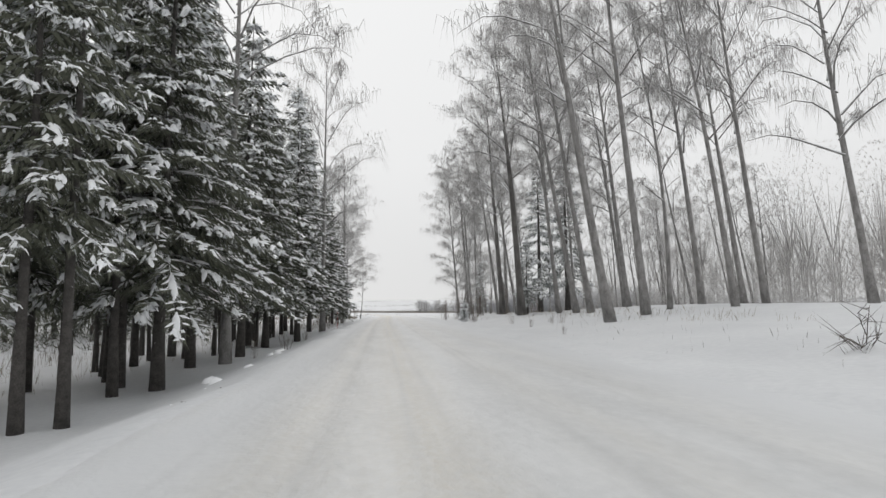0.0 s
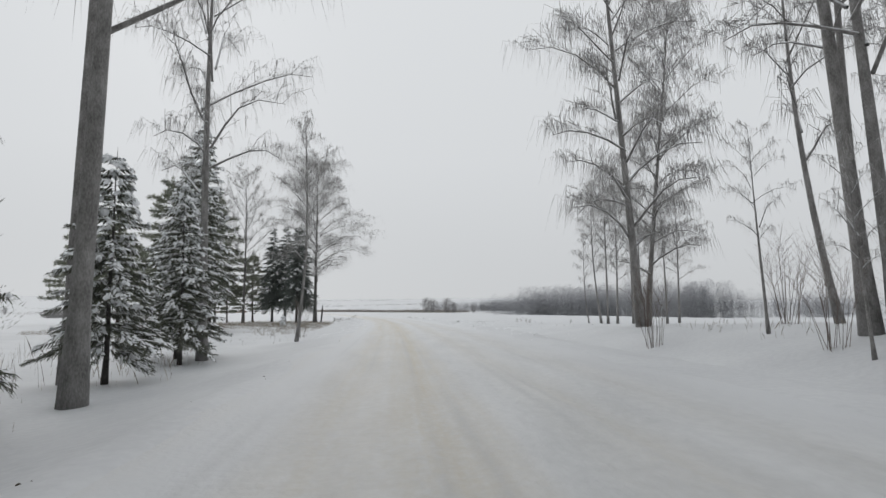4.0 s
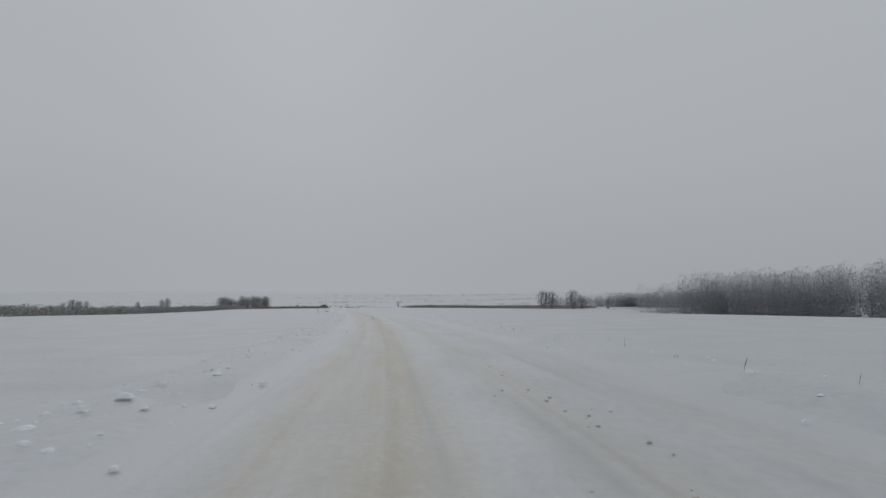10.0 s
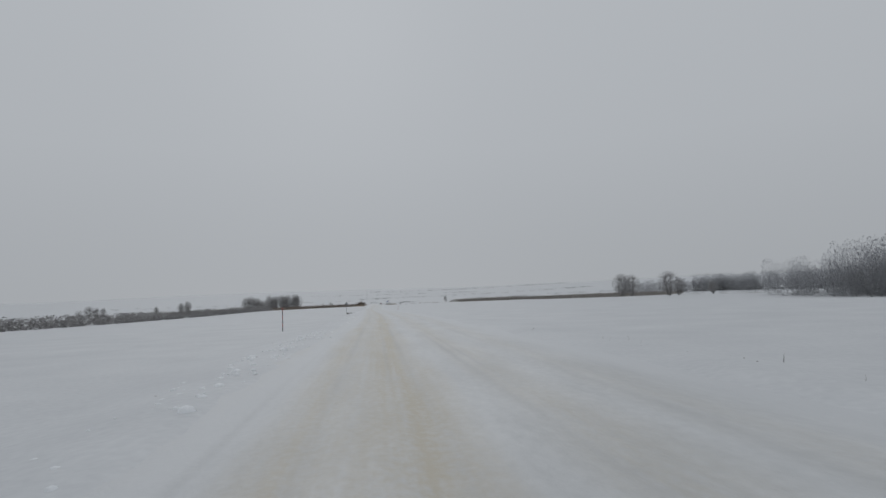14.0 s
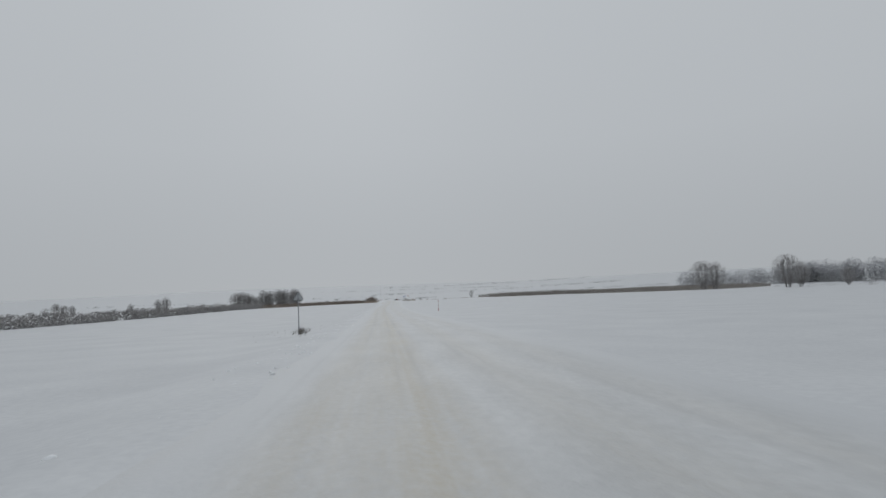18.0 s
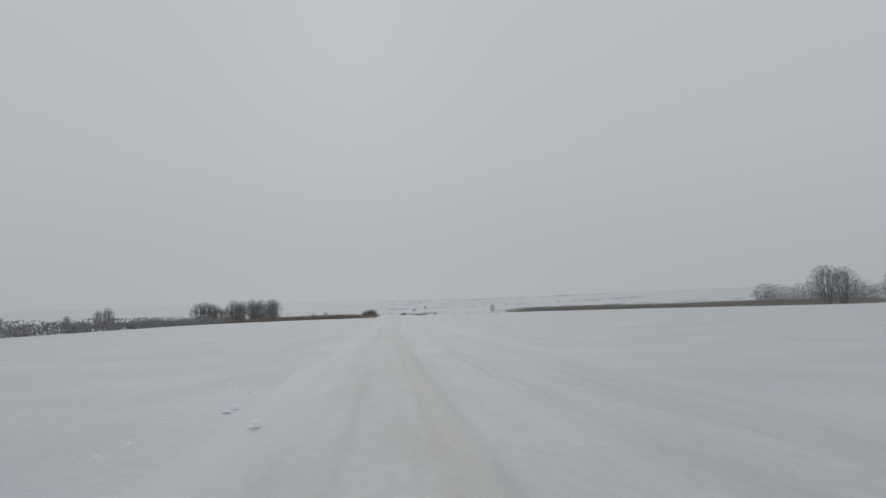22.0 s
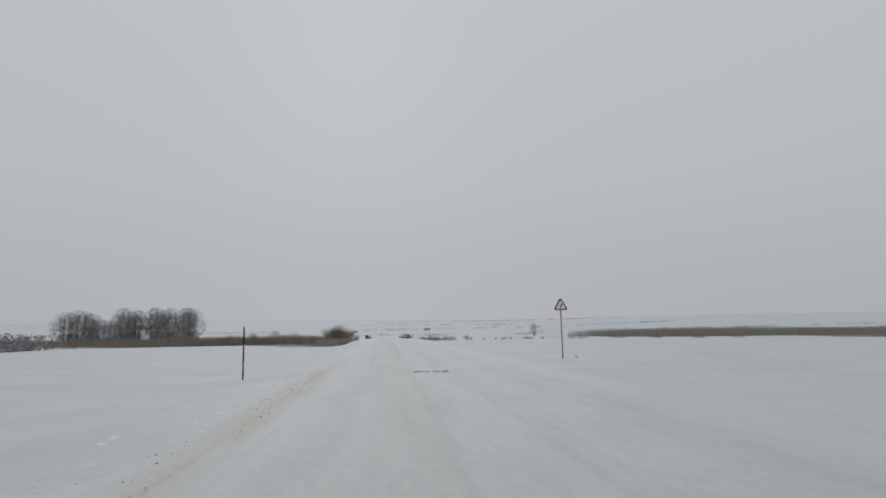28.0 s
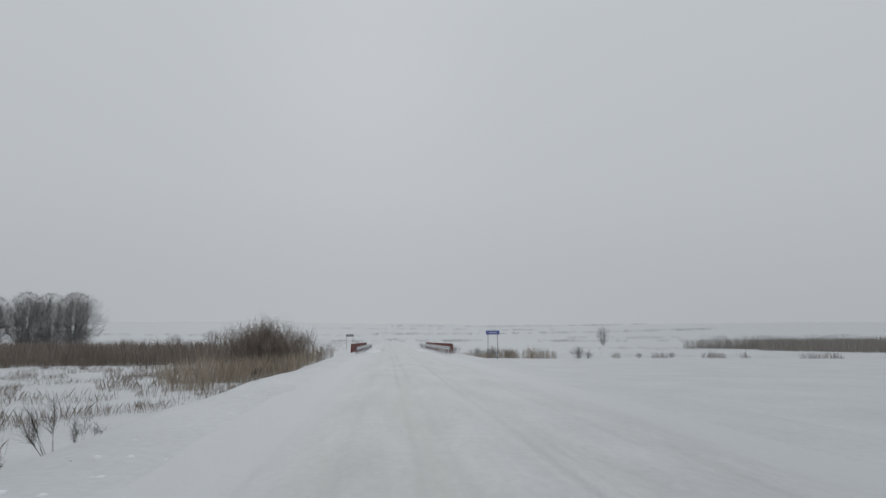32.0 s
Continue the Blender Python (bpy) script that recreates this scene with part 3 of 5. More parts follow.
def spruce(seed, height, clear, reach, label, snow=0.97, group="spruces along the road", boughs=6, gap=0.44, fine=0.23, needles=None, droop_by=1.0, rag=0.5, stout=1.0, skirt=0.0):
    rng = random.Random(seed)
    tree = thing("spruce_tree", label, "spruce", group)
    trunk, limb, crown, load = Shape(), Shape(), Shape(), Shape()
    base = (0.0085 * height + 0.05) * stout
    pad = min(1.0, 0.3 + 0.22 * reach)
    bend = [(0.02 * math.sin(i + seed), 0.02 * math.cos(1.7 * i + seed)) for i in range(9)]
    trunk.tube([(bend[i][0], bend[i][1], height * i / 8) for i in range(9)], [base * (1.28 if i == 0 else 1 - 0.93 * i / 8) for i in range(9)], 9)
    # dead stubs below the crown
    for k in range(int(5 * clear)):
        z, a = clear * rng.uniform(0.35, 1.0), rng.uniform(0, 6.28)
        q = rng.uniform(0.3, 1.1)
        limb.strand([(0, 0, z), (q * 0.5 * math.cos(a), q * 0.5 * math.sin(a), z + 0.02), (q * math.cos(a), q * math.sin(a), z - 0.12)], 0.012)
    z = clear
    while z < height - 0.3:
        u = (z - clear) / (height - clear)
        length = reach * (1 - u) ** 0.72 * (0.78 + 0.22 * math.sin(min(1, u * 6 + 0.4) * 1.57)) + 0.18
        length *= 1 - skirt * (1 - math.exp((clear - z) / 2.4))
        n = boughs if u < 0.75 else 4
        off = rng.uniform(0, 6.28)
        for k in range(n):
            a = off + 6.28 * k / n + rng.uniform(-0.35, 0.35)
            ln = length * rng.uniform(rag, 1.15)
            zz = z + rng.uniform(-0.32, 0.32)
            droop = (0.62 - 0.62 * u) * ln * rng.uniform(0.5, 1.4) * droop_by
            ca, sa = math.cos(a), math.sin(a)

            def at(q):
                return Vector((ca * ln * q, sa * ln * q, zz + 0.12 * ln * q - droop * q * q + 0.22 * ln * max(0, q - 0.78)))
            limb.strand([at(0), at(0.35), at(0.7), at(1.0)], 0.010 + 0.005 * ln)
            steps = max(2, int(ln / (fine * (1.0 + 1.5 * u))))
            side, out = Vector((-sa, ca, 0)), Vector((ca, sa, 0))
            laden = rng.random() < snow
            deep = Vector((0, 0, -1))
            teeth = max(3, int(ln / (0.34 * fine) / (2.2 + 1.5 * u)))
            for sg in (-0.4, 0.4):
                comb(crown, at(0.1), at(0.98) - at(0.1), (deep + side * sg) * rng.uniform(0.22, 0.42) * min(1.0, 0.35 + 0.4 * reach), teeth, rng)
            for i in range(1, steps + 1):
                q = 0.16 + 0.84 * i / steps
                p = at(q)
                tw = (0.20 + 0.62 * (1 - q) ** 0.55 * min(1.0, ln / 2.2)) * rng.uniform(0.6, 1.3) * min(1.0, 0.35 + 0.4 * reach)
                for sg in (-1, 1):
                    way = (side * sg * 0.85 + out * rng.uniform(0.4, 0.95) - Vector((0, 0, rng.uniform(0.1, 0.75)))) * tw
                    m = (6 if tw < 0.35 else 11) if u < 0.6 and fine < 0.25 else (5 if fine < 0.4 else 3)
                    h = rng.uniform(0.10, 0.26) * (1 - 0.35 * u) * min(1.0, 0.35 + 0.4 * reach)
                    comb(crown, p, way, (deep + out * rng.uniform(0.2, 0.7)) * h, m, rng)
                    comb(crown, p, way, (deep * 0.75 - out * 0.5) * h * 0.8, m - 1, rng)
                    if i % 2 and tw > 0.3:
                        comb(crown, p + way * 0.35, way * 0.5 + out * tw * 0.35, (deep * 0.8 + side * sg * 0.5) * h * 0.8, 3, rng)
                    if laden and rng.random() < 0.36 + 0.50 * q * q:
                        f0, f1 = rng.uniform(0.0, 0.3), rng.uniform(0.55, 1.0)
                        ridge_of_snow(load, [p + way * (f0 + (f1 - f0) * g) + Vector((rng.uniform(-0.03, 0.03), rng.uniform(-0.03, 0.03), 0.015)) for g in (0, 0.4, 0.75, 1)], rng.uniform(0.022, 0.075) * pad, rng)
            if laden:
                wd = rng.uniform(0.03, 0.075) * (0.7 + 0.15 * ln) * pad
                for s0, s1 in ((rng.uniform(0.12, 0.3), rng.uniform(0.36, 0.5)), (rng.uniform(0.52, 0.6), rng.uniform(0.66, 0.78)), (rng.uniform(0.80, 0.86), rng.uniform(0.94, 1.03))):
                    ridge_of_snow(load, [at(s0 + (s1 - s0) * g / 4) + Vector((rng.uniform(-0.04, 0.04), rng.uniform(-0.04, 0.04), 0.01)) for g in range(5)], wd, rng)
                for g in range(rng.randint(1, 5) if fine < 0.4 else 0):
                    c = at(rng.uniform(0.5, 1.0)) + side * rng.uniform(-0.3, 0.3)
                    for _ in range(3):
                        p = c + Vector((rng.uniform(-0.1, 0.1), rng.uniform(-0.1, 0.1), rng.uniform(-0.04, 0.06)))
                        w2 = (out * rng.uniform(0.1, 1) + side * rng.uniform(-1.0, 1.0) - Vector((0, 0, rng.uniform(0.1, 1.0)))) * rng.uniform(0.12, 0.36)
                        ridge_of_snow(load, [p, p + w2 * 0.3 + Vector((0, 0, 0.03)), p + w2 * 0.7 + Vector((rng.uniform(-0.04, 0.04), 0, 0)), p + w2 + Vector((0, 0, -0.06))], rng.uniform(0.035, 0.10) * (1 + 0.3 * u) * pad, rng)
        z += gap * (1.15 - 0.45 * u) * rng.uniform(0.8, 1.2)
    crown.kite((0, 0, height - 0.5), (0, 0, height + 0.35), (0.08, 0, 0), 0)
    part("trunk", trunk, SPRUCE_BARK, tree, "straight dark bare trunk")
    tagged(part("branch_work", limb, SPRUCE_BARK, tree), kind="stuff")
    part("crown", crown, needles or NEEDLE, tree, "dark green drooping needle sprays", smooth=False)
    if snow > 0.05:
        tagged(part("snow_load", load, SNOW_LUMP, tree, "white snow lying on the boughs"), kind="stuff")
    return tree


def birch(seed, height, lean=(0, 0), crown=0.35, spreadth=0.24, limbs=20, weep=1.0, stem=0.0064, label="", group="birches beside the road", twig_r=0.017, dens=1.0, bow=0.0, mat=None, long=1.3, flat=0.0, bark=None):
    rng = random.Random(seed)
    tree = thing("birch_tree", label or "tall bare birch with frosted drooping twigs in snow", "birch", group)
    trunk, limb, twigs = Shape(), Shape(), Shape()
    ph = rng.uniform(0, 6.28)

    def axis(u):
        sway = 0.010 * height * math.sin(3.2 * u + ph) * u
        return Vector((lean[0] * height * u + bow * height * math.sin(3.14 * u) + sway, lean[1] * height * u + sway * 0.7, height * u))
    r0 = stem * height + 0.04
    trunk.tube([axis(i / 12) for i in range(13)], [r0 * (1.35 if i == 0 else (1 - 0.94 * i / 12)) for i in range(13)], 8)

    def twig(p, way, ln):
        w = Vector((way.x, way.y, 0)) * 0.4 + Vector((rng.uniform(-0.75, 0.75), rng.uniform(-0.75, 0.75), rng.uniform(-0.1, 0.5)))
        a = p + w * ln * 0.4 + Vector((0, 0, ln * 0.25 * (1 - weep)))
        c = a + Vector((w.x * 0.3 * ln, w.y * 0.3 * ln, -ln * 0.75 * weep + ln * 0.35 * (1 - weep)))
        twigs.strand([p, a, c], twig_r)

    for k in range(limbs):
        q = (k + rng.random()) / limbs
        u = crown + (0.985 - crown) * q ** 0.92
        p0 = axis(u)
        a = 2.4 * k + rng.uniform(-0.5, 0.5)
        ln = height * (spreadth * math.sin(3.14 * (0.22 + 0.70 * q)) * rng.uniform(0.6, 1.15) + 0.035)
        el = radians(rng.uniform(34, 56) + 16 * q - flat * (1 - q))
        way = Vector((math.cos(a) * math.cos(el), math.sin(a) * math.cos(el), math.sin(el)))
        sag = rng.uniform(0.25, 0.5) * weep

        def at(s):
            return p0 + way * ln * s + Vector((way.x, way.y, 0)) * 0.12 * ln * s * s + Vector((0, 0, -sag * ln * s ** 3)) + Vector((0.04 * ln * math.sin(5 * s + k), 0.04 * ln * math.cos(4 * s + k), 0))
        lr = r0 * (1 - u) * 0.40 + 0.018
        limb.tube([at(s / 4) for s in range(5)], [lr * (1 - 0.8 * s / 4) for s in range(5)], 5, cap=False)
        nb = max(3, int(9 * dens * min(1.0, 0.3 + 0.8 * ln / (spreadth * height))))
        for j in range(nb):
            s = 0.18 + 0.82 * (j + rng.random()) / nb
            p = at(s)
            sw = (way + Vector((rng.uniform(-0.9, 0.9), rng.uniform(-0.9, 0.9), rng.uniform(-0.3, 0.5)))).normalized()
            sl = ln * rng.uniform(0.20, 0.40) * (1.15 - 0.4 * s)
            e = p + sw * sl - Vector((0, 0, 0.15 * sl * weep))
            m = p + sw * sl * 0.5 + Vector((0, 0, 0.03 * sl))
            limb.strand([p, m, e], 0.010 + lr * 0.16)
            for i in range(int(8 * dens)):
                twig(m.lerp(e, rng.uniform(-0.8, 1.0)), sw, rng.uniform(0.3, 1.35) * long * (0.5 + 0.022 * height) * (0.6 + 0.6 * weep))
    for i in range(int(40 * dens)):
        twig(axis(rng.uniform(0.85, 1.0)), Vector((rng.uniform(-1, 1), rng.uniform(-1, 1), 0.8)), rng.uniform(0.5, 1.0))
    part("trunk", trunk, bark or BIRCH_BARK, tree, "grey-brown birch trunk")
    tagged(part("branch_work", limb, BIRCH_BARK, tree), kind="stuff")
    part("crown", twigs, mat or TWIG, tree, "fine grey frosted twigs, haze painted into their tone", smooth=False)
    return tree


def pine(seed, height, clear, label, group="pines at the wood's end"):
    rng = random.Random(seed)
    tree = thing("pine_tree", label, "pine", group)
    trunk, limb, crown = Shape(), Shape(), Shape()

    def axis(u):
        return Vector((0.35 * math.sin(2.2 * u + seed) * u, 0.3 * math.sin(1.9 * u + 2 * seed) * u, height * u))
    r0 = 0.011 * height + 0.05
    trunk.tube([axis(i / 9) for i in range(10)], [r0 * (1.25 if i == 0 else 1 - 0.9 * i / 9) for i in range(10)], 8)

    def tuft(p, ln):
        for _ in range(10):
            way = Vector((rng.gauss(0, 1), rng.gauss(0, 1), rng.gauss(0.35, 0.8))).normalized()
            s = way.cross(Vector((rng.random(), rng.random(), 0.3))).normalized() * ln * 0.075
            crown.leaf(p, way * ln, s)

    z = clear
    k = 0
    while z < height - 0.4:
        u = (z - clear) / (height - clear)
        for _ in range(rng.randint(3, 4)):
            k += 1
            a = 2.4 * k + rng.uniform(-0.5, 0.5)
            ln = (0.32 * height * (0.55 + 0.6 * math.sin(3.0 * min(1, u * 0.8 + 0.22))) * (1 - 0.72 * u)) * rng.uniform(0.6, 1.2)
            p0 = axis(z / height)
            ca, sa = math.cos(a), math.sin(a)

            def at(s):
                return p0 + Vector((ca * ln * s, sa * ln * s, ln * (0.28 * s - 0.20 * s * s + 0.25 * u * s)))
            limb.strand([at(0), at(0.4), at(0.75), at(1)], 0.02 + 0.012 * ln)
            for i in range(int(7 + 6 * ln)):
                s = rng.uniform(0.38, 1.04)
                wide = 0.30 * ln * (1.15 - s) + 0.12
                tuft(at(s) + Vector((-sa, ca, 0)) * rng.uniform(-wide, wide) + Vector((0, 0, rng.uniform(-0.10, 0.20))), rng.uniform(0.38, 0.68))
        z += rng.uniform(0.55, 0.95)
    for i in range(14):
        tuft(axis(1.0) + Vector((rng.uniform(-0.4, 0.4), rng.uniform(-0.4, 0.4), rng.uniform(-0.7, 0.3))), 0.4)
    part("trunk", trunk, PINE_BARK, tree, "brown pine trunk")
    tagged(part("branch_work", limb, PINE_BARK, tree), kind="stuff")
    part("crown", crown, PINE_NEEDLE, tree, "grey-green needle tufts", smooth=False)
    return tree


def shrub(seed, height, stems, wide, label, category="shrub", group="", mat=None, twig_r=0.009, forks=5, name="shrub", stem_r=0.0):
    """A leafless shrub of many stems from one foot."""
    rng = random.Random(seed)
    bush = thing(name, label, category, group)
    wood, tw = Shape(), Shape()
    for k in range(stems):
        a, q = rng.uniform(0, 6.28), rng.uniform(0.1, 1.0)
        tip = Vector((math.cos(a) * wide * q, math.sin(a) * wide * q, height * rng.uniform(0.6, 1.0) * (1.08 - 0.35 * q)))
        foot = Vector((math.cos(a), math.sin(a), 0)) * wide * rng.uniform(0.05, 0.55) * q
        mid = foot.lerp(tip, 0.5) + Vector((rng.uniform(-0.1, 0.1) * wide, rng.uniform(-0.1, 0.1) * wide, height * 0.06))
        wood.strand([foot, mid, tip], stem_r or 0.008 + 0.0032 * height)
        for _ in range(forks):
            p = mid.lerp(tip, rng.uniform(-0.3, 0.95))
            e = p + Vector((rng.uniform(-0.22, 0.22) * height, rng.uniform(-0.22, 0.22) * height, rng.uniform(0.12, 0.32) * height))
            tw.strand([p, p.lerp(e, 0.5) + Vector((0, 0, 0.02)), e], twig_r)
    tagged(part("stem_clump", wood, mat or SHRUB_TWIG, bush, smooth=False), kind="stuff")
    tagged(part("twig_crown", tw, mat or SHRUB_TWIG, bush, smooth=False), kind="stuff")
    return bush


# spruce wood on the left of the road
rng = random.Random(5)
snowy = "snow-laden dark green spruce with a bare lower trunk"
spruces = [
    spruce(1, 21, 4.1, 4.3, snowy + " at the roadside", fine=0.22),
    spruce(2, 18, 4.0, 3.7, snowy + ", rather slender", fine=0.22),
    spruce(3, 25, 4.4, 4.0, snowy + ", very tall", fine=0.24),
    spruce(4, 12, 2.0, 3.2, "young snow-laden spruce with dense drooping boughs", fine=0.21),
    spruce(5, 20, 3.5, 4.3, snowy + ", broad and full", fine=0.21),
    spruce(34, 22, 3.8, 4.9, "tall snow-laden spruce, long low boughs below a narrow top", fine=0.23, skirt=0.52, boughs=5),
]
inner = spruce(6, 19, 4.6, 2.3, "dark spruce deep in the wood with a bare trunk", snow=0.45, boughs=4, gap=0.8, fine=0.62)
deep_tree = spruce(7, 18, 3.2, 2.6, "dark spruce far inside the wood", snow=0.3, boughs=4, gap=1.0, fine=0.9, group="spruces inside the wood")
# distance from the driven line, along the road, kind, size
FRONT = [(-12.5, 14, 2, 0.9), (-7.8, 21.4, 1, 1.08), (-9.6, 22.5, 1, 0.95), (-11.6, 26, 2, 0.9), (-8.9, 28.5, 0, 0.92), (-8.1, 34.8, 1, 1.05), (-12.4, 36, 2, 0.9),
         (-8.5, 44.2, 0, 0.95), (-11.3, 42.9, 2, 0.85), (-10.4, 46.9, 1, 1.0), (-7.2, 50.9, 2, 1.0), (-8.4, 58.6, 5, 1.0), (-11.6, 54.1, 1, 1.0), (-8.5, 68.4, 5, 1.0), (-10.6, 62.4, 1, 0.9), (-11.5, 70, 5, 0.95),
         (-8.2, 80.9, 4, 1.0), (-10.8, 86, 1, 0.92), (-8.0, 90, 0, 0.8), (-7.4, 92.6, 3, 0.95), (-9.6, 96, 3, 1.05), (-8.6, 104.5, 3, 0.62), (-8.4, 110, 3, 0.60), (-9.6, 113, 3, 0.7)]
for d, y, k, s in FRONT:
    put(spruces[k], d, y, s, rng.uniform(0, 360), tilt=(rng.uniform(-1, 1), rng.uniform(-1, 1)))
for row in range(2):
    for i in range(17):
        y = -4 + 7.0 * i + rng.uniform(-2.5, 2.5)
        d = -13.5 - 6.0 * row + rng.uniform(-1.6, 1.6)
        if 10 + 6 * row < y < 106 - 3 * row:
            put(inner, d, y, rng.uniform(0.8, 1.12) * (0.8 if y > 64 else 1), rng.uniform(0, 360))
for i in range(52):
    y = rng.uniform(20, 112)
    put(deep_tree, rng.uniform(-25, -44), y, rng.uniform(0.75, 1.1) * (0.85 if y > 80 else 1), rng.uniform(0, 360))
put(spruces[1], -17.5, 141, 1.0, 40)
put(spruces[0], -20.5, 147, 0.95, 130)

slim = spruce(10, 16, 4.4, 1.9, "slim suppressed spruce with a thin bare trunk", snow=0.8, boughs=5, gap=0.55, fine=0.24, group="slim spruces inside the wood", stout=0.72)
for d, y, s in ((-8.3, 14.3, 1.05), (-7.6, 14.9, 1.0), (-8.7, 20.0, 1.1), (-9.5, 65.4, 1.0), (-10.4, 24.0, 1.1), (-11.2, 18, 1.1), (-12.4, 21.8, 1.1), (-11.3, 42.9, 1.1), (-9.4, 61.7, 1.1)):
    put(slim, d, y, s, 60 * y)
for i in range(26):
    y = 13 + 2.1 * i + rng.uniform(-0.8, 0.8)
    put(slim, rng.uniform(-13.0, -8.6), y, rng.uniform(0.7, 1.0), rng.uniform(0, 360), tilt=(rng.uniform(-2, 2), rng.uniform(-2, 2)))

# birch grove on the right of the road
birches = [
    birch(11, 29, (0, 0.02), 0.42, limbs=24, stem=0.0078, dens=1.25, label="tall grey birch leaning towards the road, frosted crown"),
    birch(12, 30, (0, 0.01), 0.45, limbs=24, stem=0.0078, dens=1.25, label="tall grey birch with frosted twigs"),
    birch(13, 27, (-0.02, -0.02), 0.40, 0.20, limbs=22, stem=0.0066, dens=1.2, label="slender grey birch with a frosted narrow crown"),
    birch(14, 30, (0.01, 0.0), 0.30, 0.25, limbs=28, stem=0.0076, dens=1.35, label="tall grey birch with frosted drooping twigs"),
    birch(15, 21, (-0.03, 0.03), 0.35, 0.20, 16, stem=0.0060, label="thin bowed birch with a frosted crown", bow=-0.03),
    birch(19, 30, (0.0, 0.0), 0.40, 0.25, limbs=22, stem=0.0118, dens=1.5, label="stout old birch, dark bark with pale bands, frosted twigs", bark=OLD_BIRCH),
]
# distance from the driven line, along the road, kind, lean, size
RIGHT = [(12.6, 31.2, 0, 8, 1.0), (16.6, 35.4, 1, 4, 1.0), (17.1, 46.5, 0, 9, 1.0), (17.6, 51.6, 1, 8.5, 1.0), (17.0, 54.8, 2, 6.5, 1.0), (14.3, 58.9, 5, 4, 1.0), (17.9, 58.2, 2, 6, 0.95), (15.8, 76.4, 5, 3.6, 1.0), (22.1, 50.7, 1, 6, 0.95),
         (25.6, 83.9, 0, 5, 0.9), (20.2, 81.2, 2, 3, 0.9), (16.3, 81.8, 1, 8, 0.9), (19.5, 91.6, 3, 3, 1.0), (14.9, 103.7, 1, 4, 1.0), (20.8, 98, 2, 8, 1.0), (29.9, 90.9, 1, 4, 0.9),
         (19.5, 38, 4, 7, 1.0), (21, 33, 2, 5, 0.9), (23.5, 41, 0, 6, 0.9), (24.5, 57, 3, 8, 0.9), (26, 66, 2, 5, 0.95), (21, 62, 4, 5, 1.0), (16.8, 106, 2, 3, 0.9), (19, 110, 4, 4, 1.0),
         (28, 31, 3, 5, 0.9), (25, 36, 2, 7, 1.0), (30, 46, 1, 6, 0.9), (15.4, 66, 4, 5, 1.0)]
for d, y, k, a_, s in RIGHT:
    put(birches[k], d, y, s, rng.uniform(0, 360), lean=a_)
edge_birch = birch(16, 31, (-0.03, 0.0), 0.14, 0.20, 40, 1.0, stem=0.0074, label="dense weeping birch at the wood's end, twigs nearly to the snow", dens=1.6, long=1.5, flat=8)
put(edge_birch, 15.1, 121, 1.0, 40, lean=3)
put(edge_birch, 16.4, 123, 0.72, 160, lean=-4)
put(birches[3], 15.4, 103.2, 0.85, 250, lean=4)
thin_birch = [birch(17, 21, (-0.05, 0.02), 0.4, 0.22, 15, dens=0.72, twig_r=0.026, label="slim grey birch deep in the grove"), birch(18, 19, (0.02, 0.0), 0.35, 0.22, 15, dens=0.72, twig_r=0.026, label="thin pale birch deep in the grove")]
for i in range(26):
    d = rng.uniform(27, 60)
    put(thin_birch[i % 2], d, rng.uniform(1.4 * d, 124), rng.uniform(0.9, 1.25), rng.uniform(-40, 40), lean=rng.uniform(1, 8))
mixed = spruce(8, 14, 2.5, 2.3, "snow-dusted grey-green spruce among birches", snow=0.9, group="spruces in the birch grove", needles=NEEDLE_SNOWY, fine=0.25, boughs=4, gap=0.62, droop_by=1.3, stout=1.35)
put(mixed, 18.9, 68.8, 1.3, 20)
put(mixed, 22.8, 70.5, 1.1, 80)
put(mixed, 16.2, 99, 0.5, 80)
put(mixed, 15.4, 61, 0.45, 10)
tiny = spruce(9, 3.2, 0.15, 0.75, "small young spruce bent under snow", snow=0.9, group="young spruces", gap=0.22, fine=0.11, needles=NEEDLE_SNOWY)
put(tiny, 11.4, 82.5, 1.0, 0)
thicket = shrub(21, 4.2, 16, 1.6, "leafless grey-brown sapling clump at the wood's edge", "sapling", "saplings", forks=7, twig_r=0.006, stem_r=0.012)
for d, y, s in ((9.1, 88, 1.0), (12, 98, 1.1), (12.8, 92, 1.2), (14, 86, 1.1), (15.5, 93, 1.3), (16.4, 84, 1.0), (18, 100, 1.2), (9.9, 62, 0.55), (13, 103, 0.9), (19, 91, 1.3), (21, 84, 1.2), (12.2, 80, 0.9), (11.6, 112, 1.0),
                (20, 76, 1.2), (24, 90, 1.3), (15, 120, 1.1), (18, 112, 1.2), (-7.1, 132, 0.85), (-6.9, 33, 0.35), (-6.9, 75, 0.5), (-8.6, 79, 0.6), (-27, 150, 0.9), (-22, 146, 0.8), (-34, 176, 0.9), (-39, 178, 0.8)):
    put(thicket, d, y, s, rng.uniform(0, 360))
fallen = shrub(23, 2.6, 9, 0.9, "fallen bare branch lying on the snow", "branch", "", LITTER, 0.010, 6, "fallen_branch")
put(fallen, 11.6, 13.2, 1.0, 20, tilt=(20, -78))
for d, y, s in ((13.2, 92, 0.42), (14.1, 95, 0.5), (15.2, 94, 0.38), (13.8, 98.5, 0.45), (15.0, 88, 0.4), (12.6, 101, 0.36), (16.6, 90.5, 0.5), (12.9, 88, 0.3), (17.6, 84, 0.45), (19.2, 79, 0.4), (14.4, 108, 0.4), (21, 86, 0.5)):
    put(thin_birch[int(y) % 2], d, y, s, 50 * y, lean=rng.uniform(-3, 6))
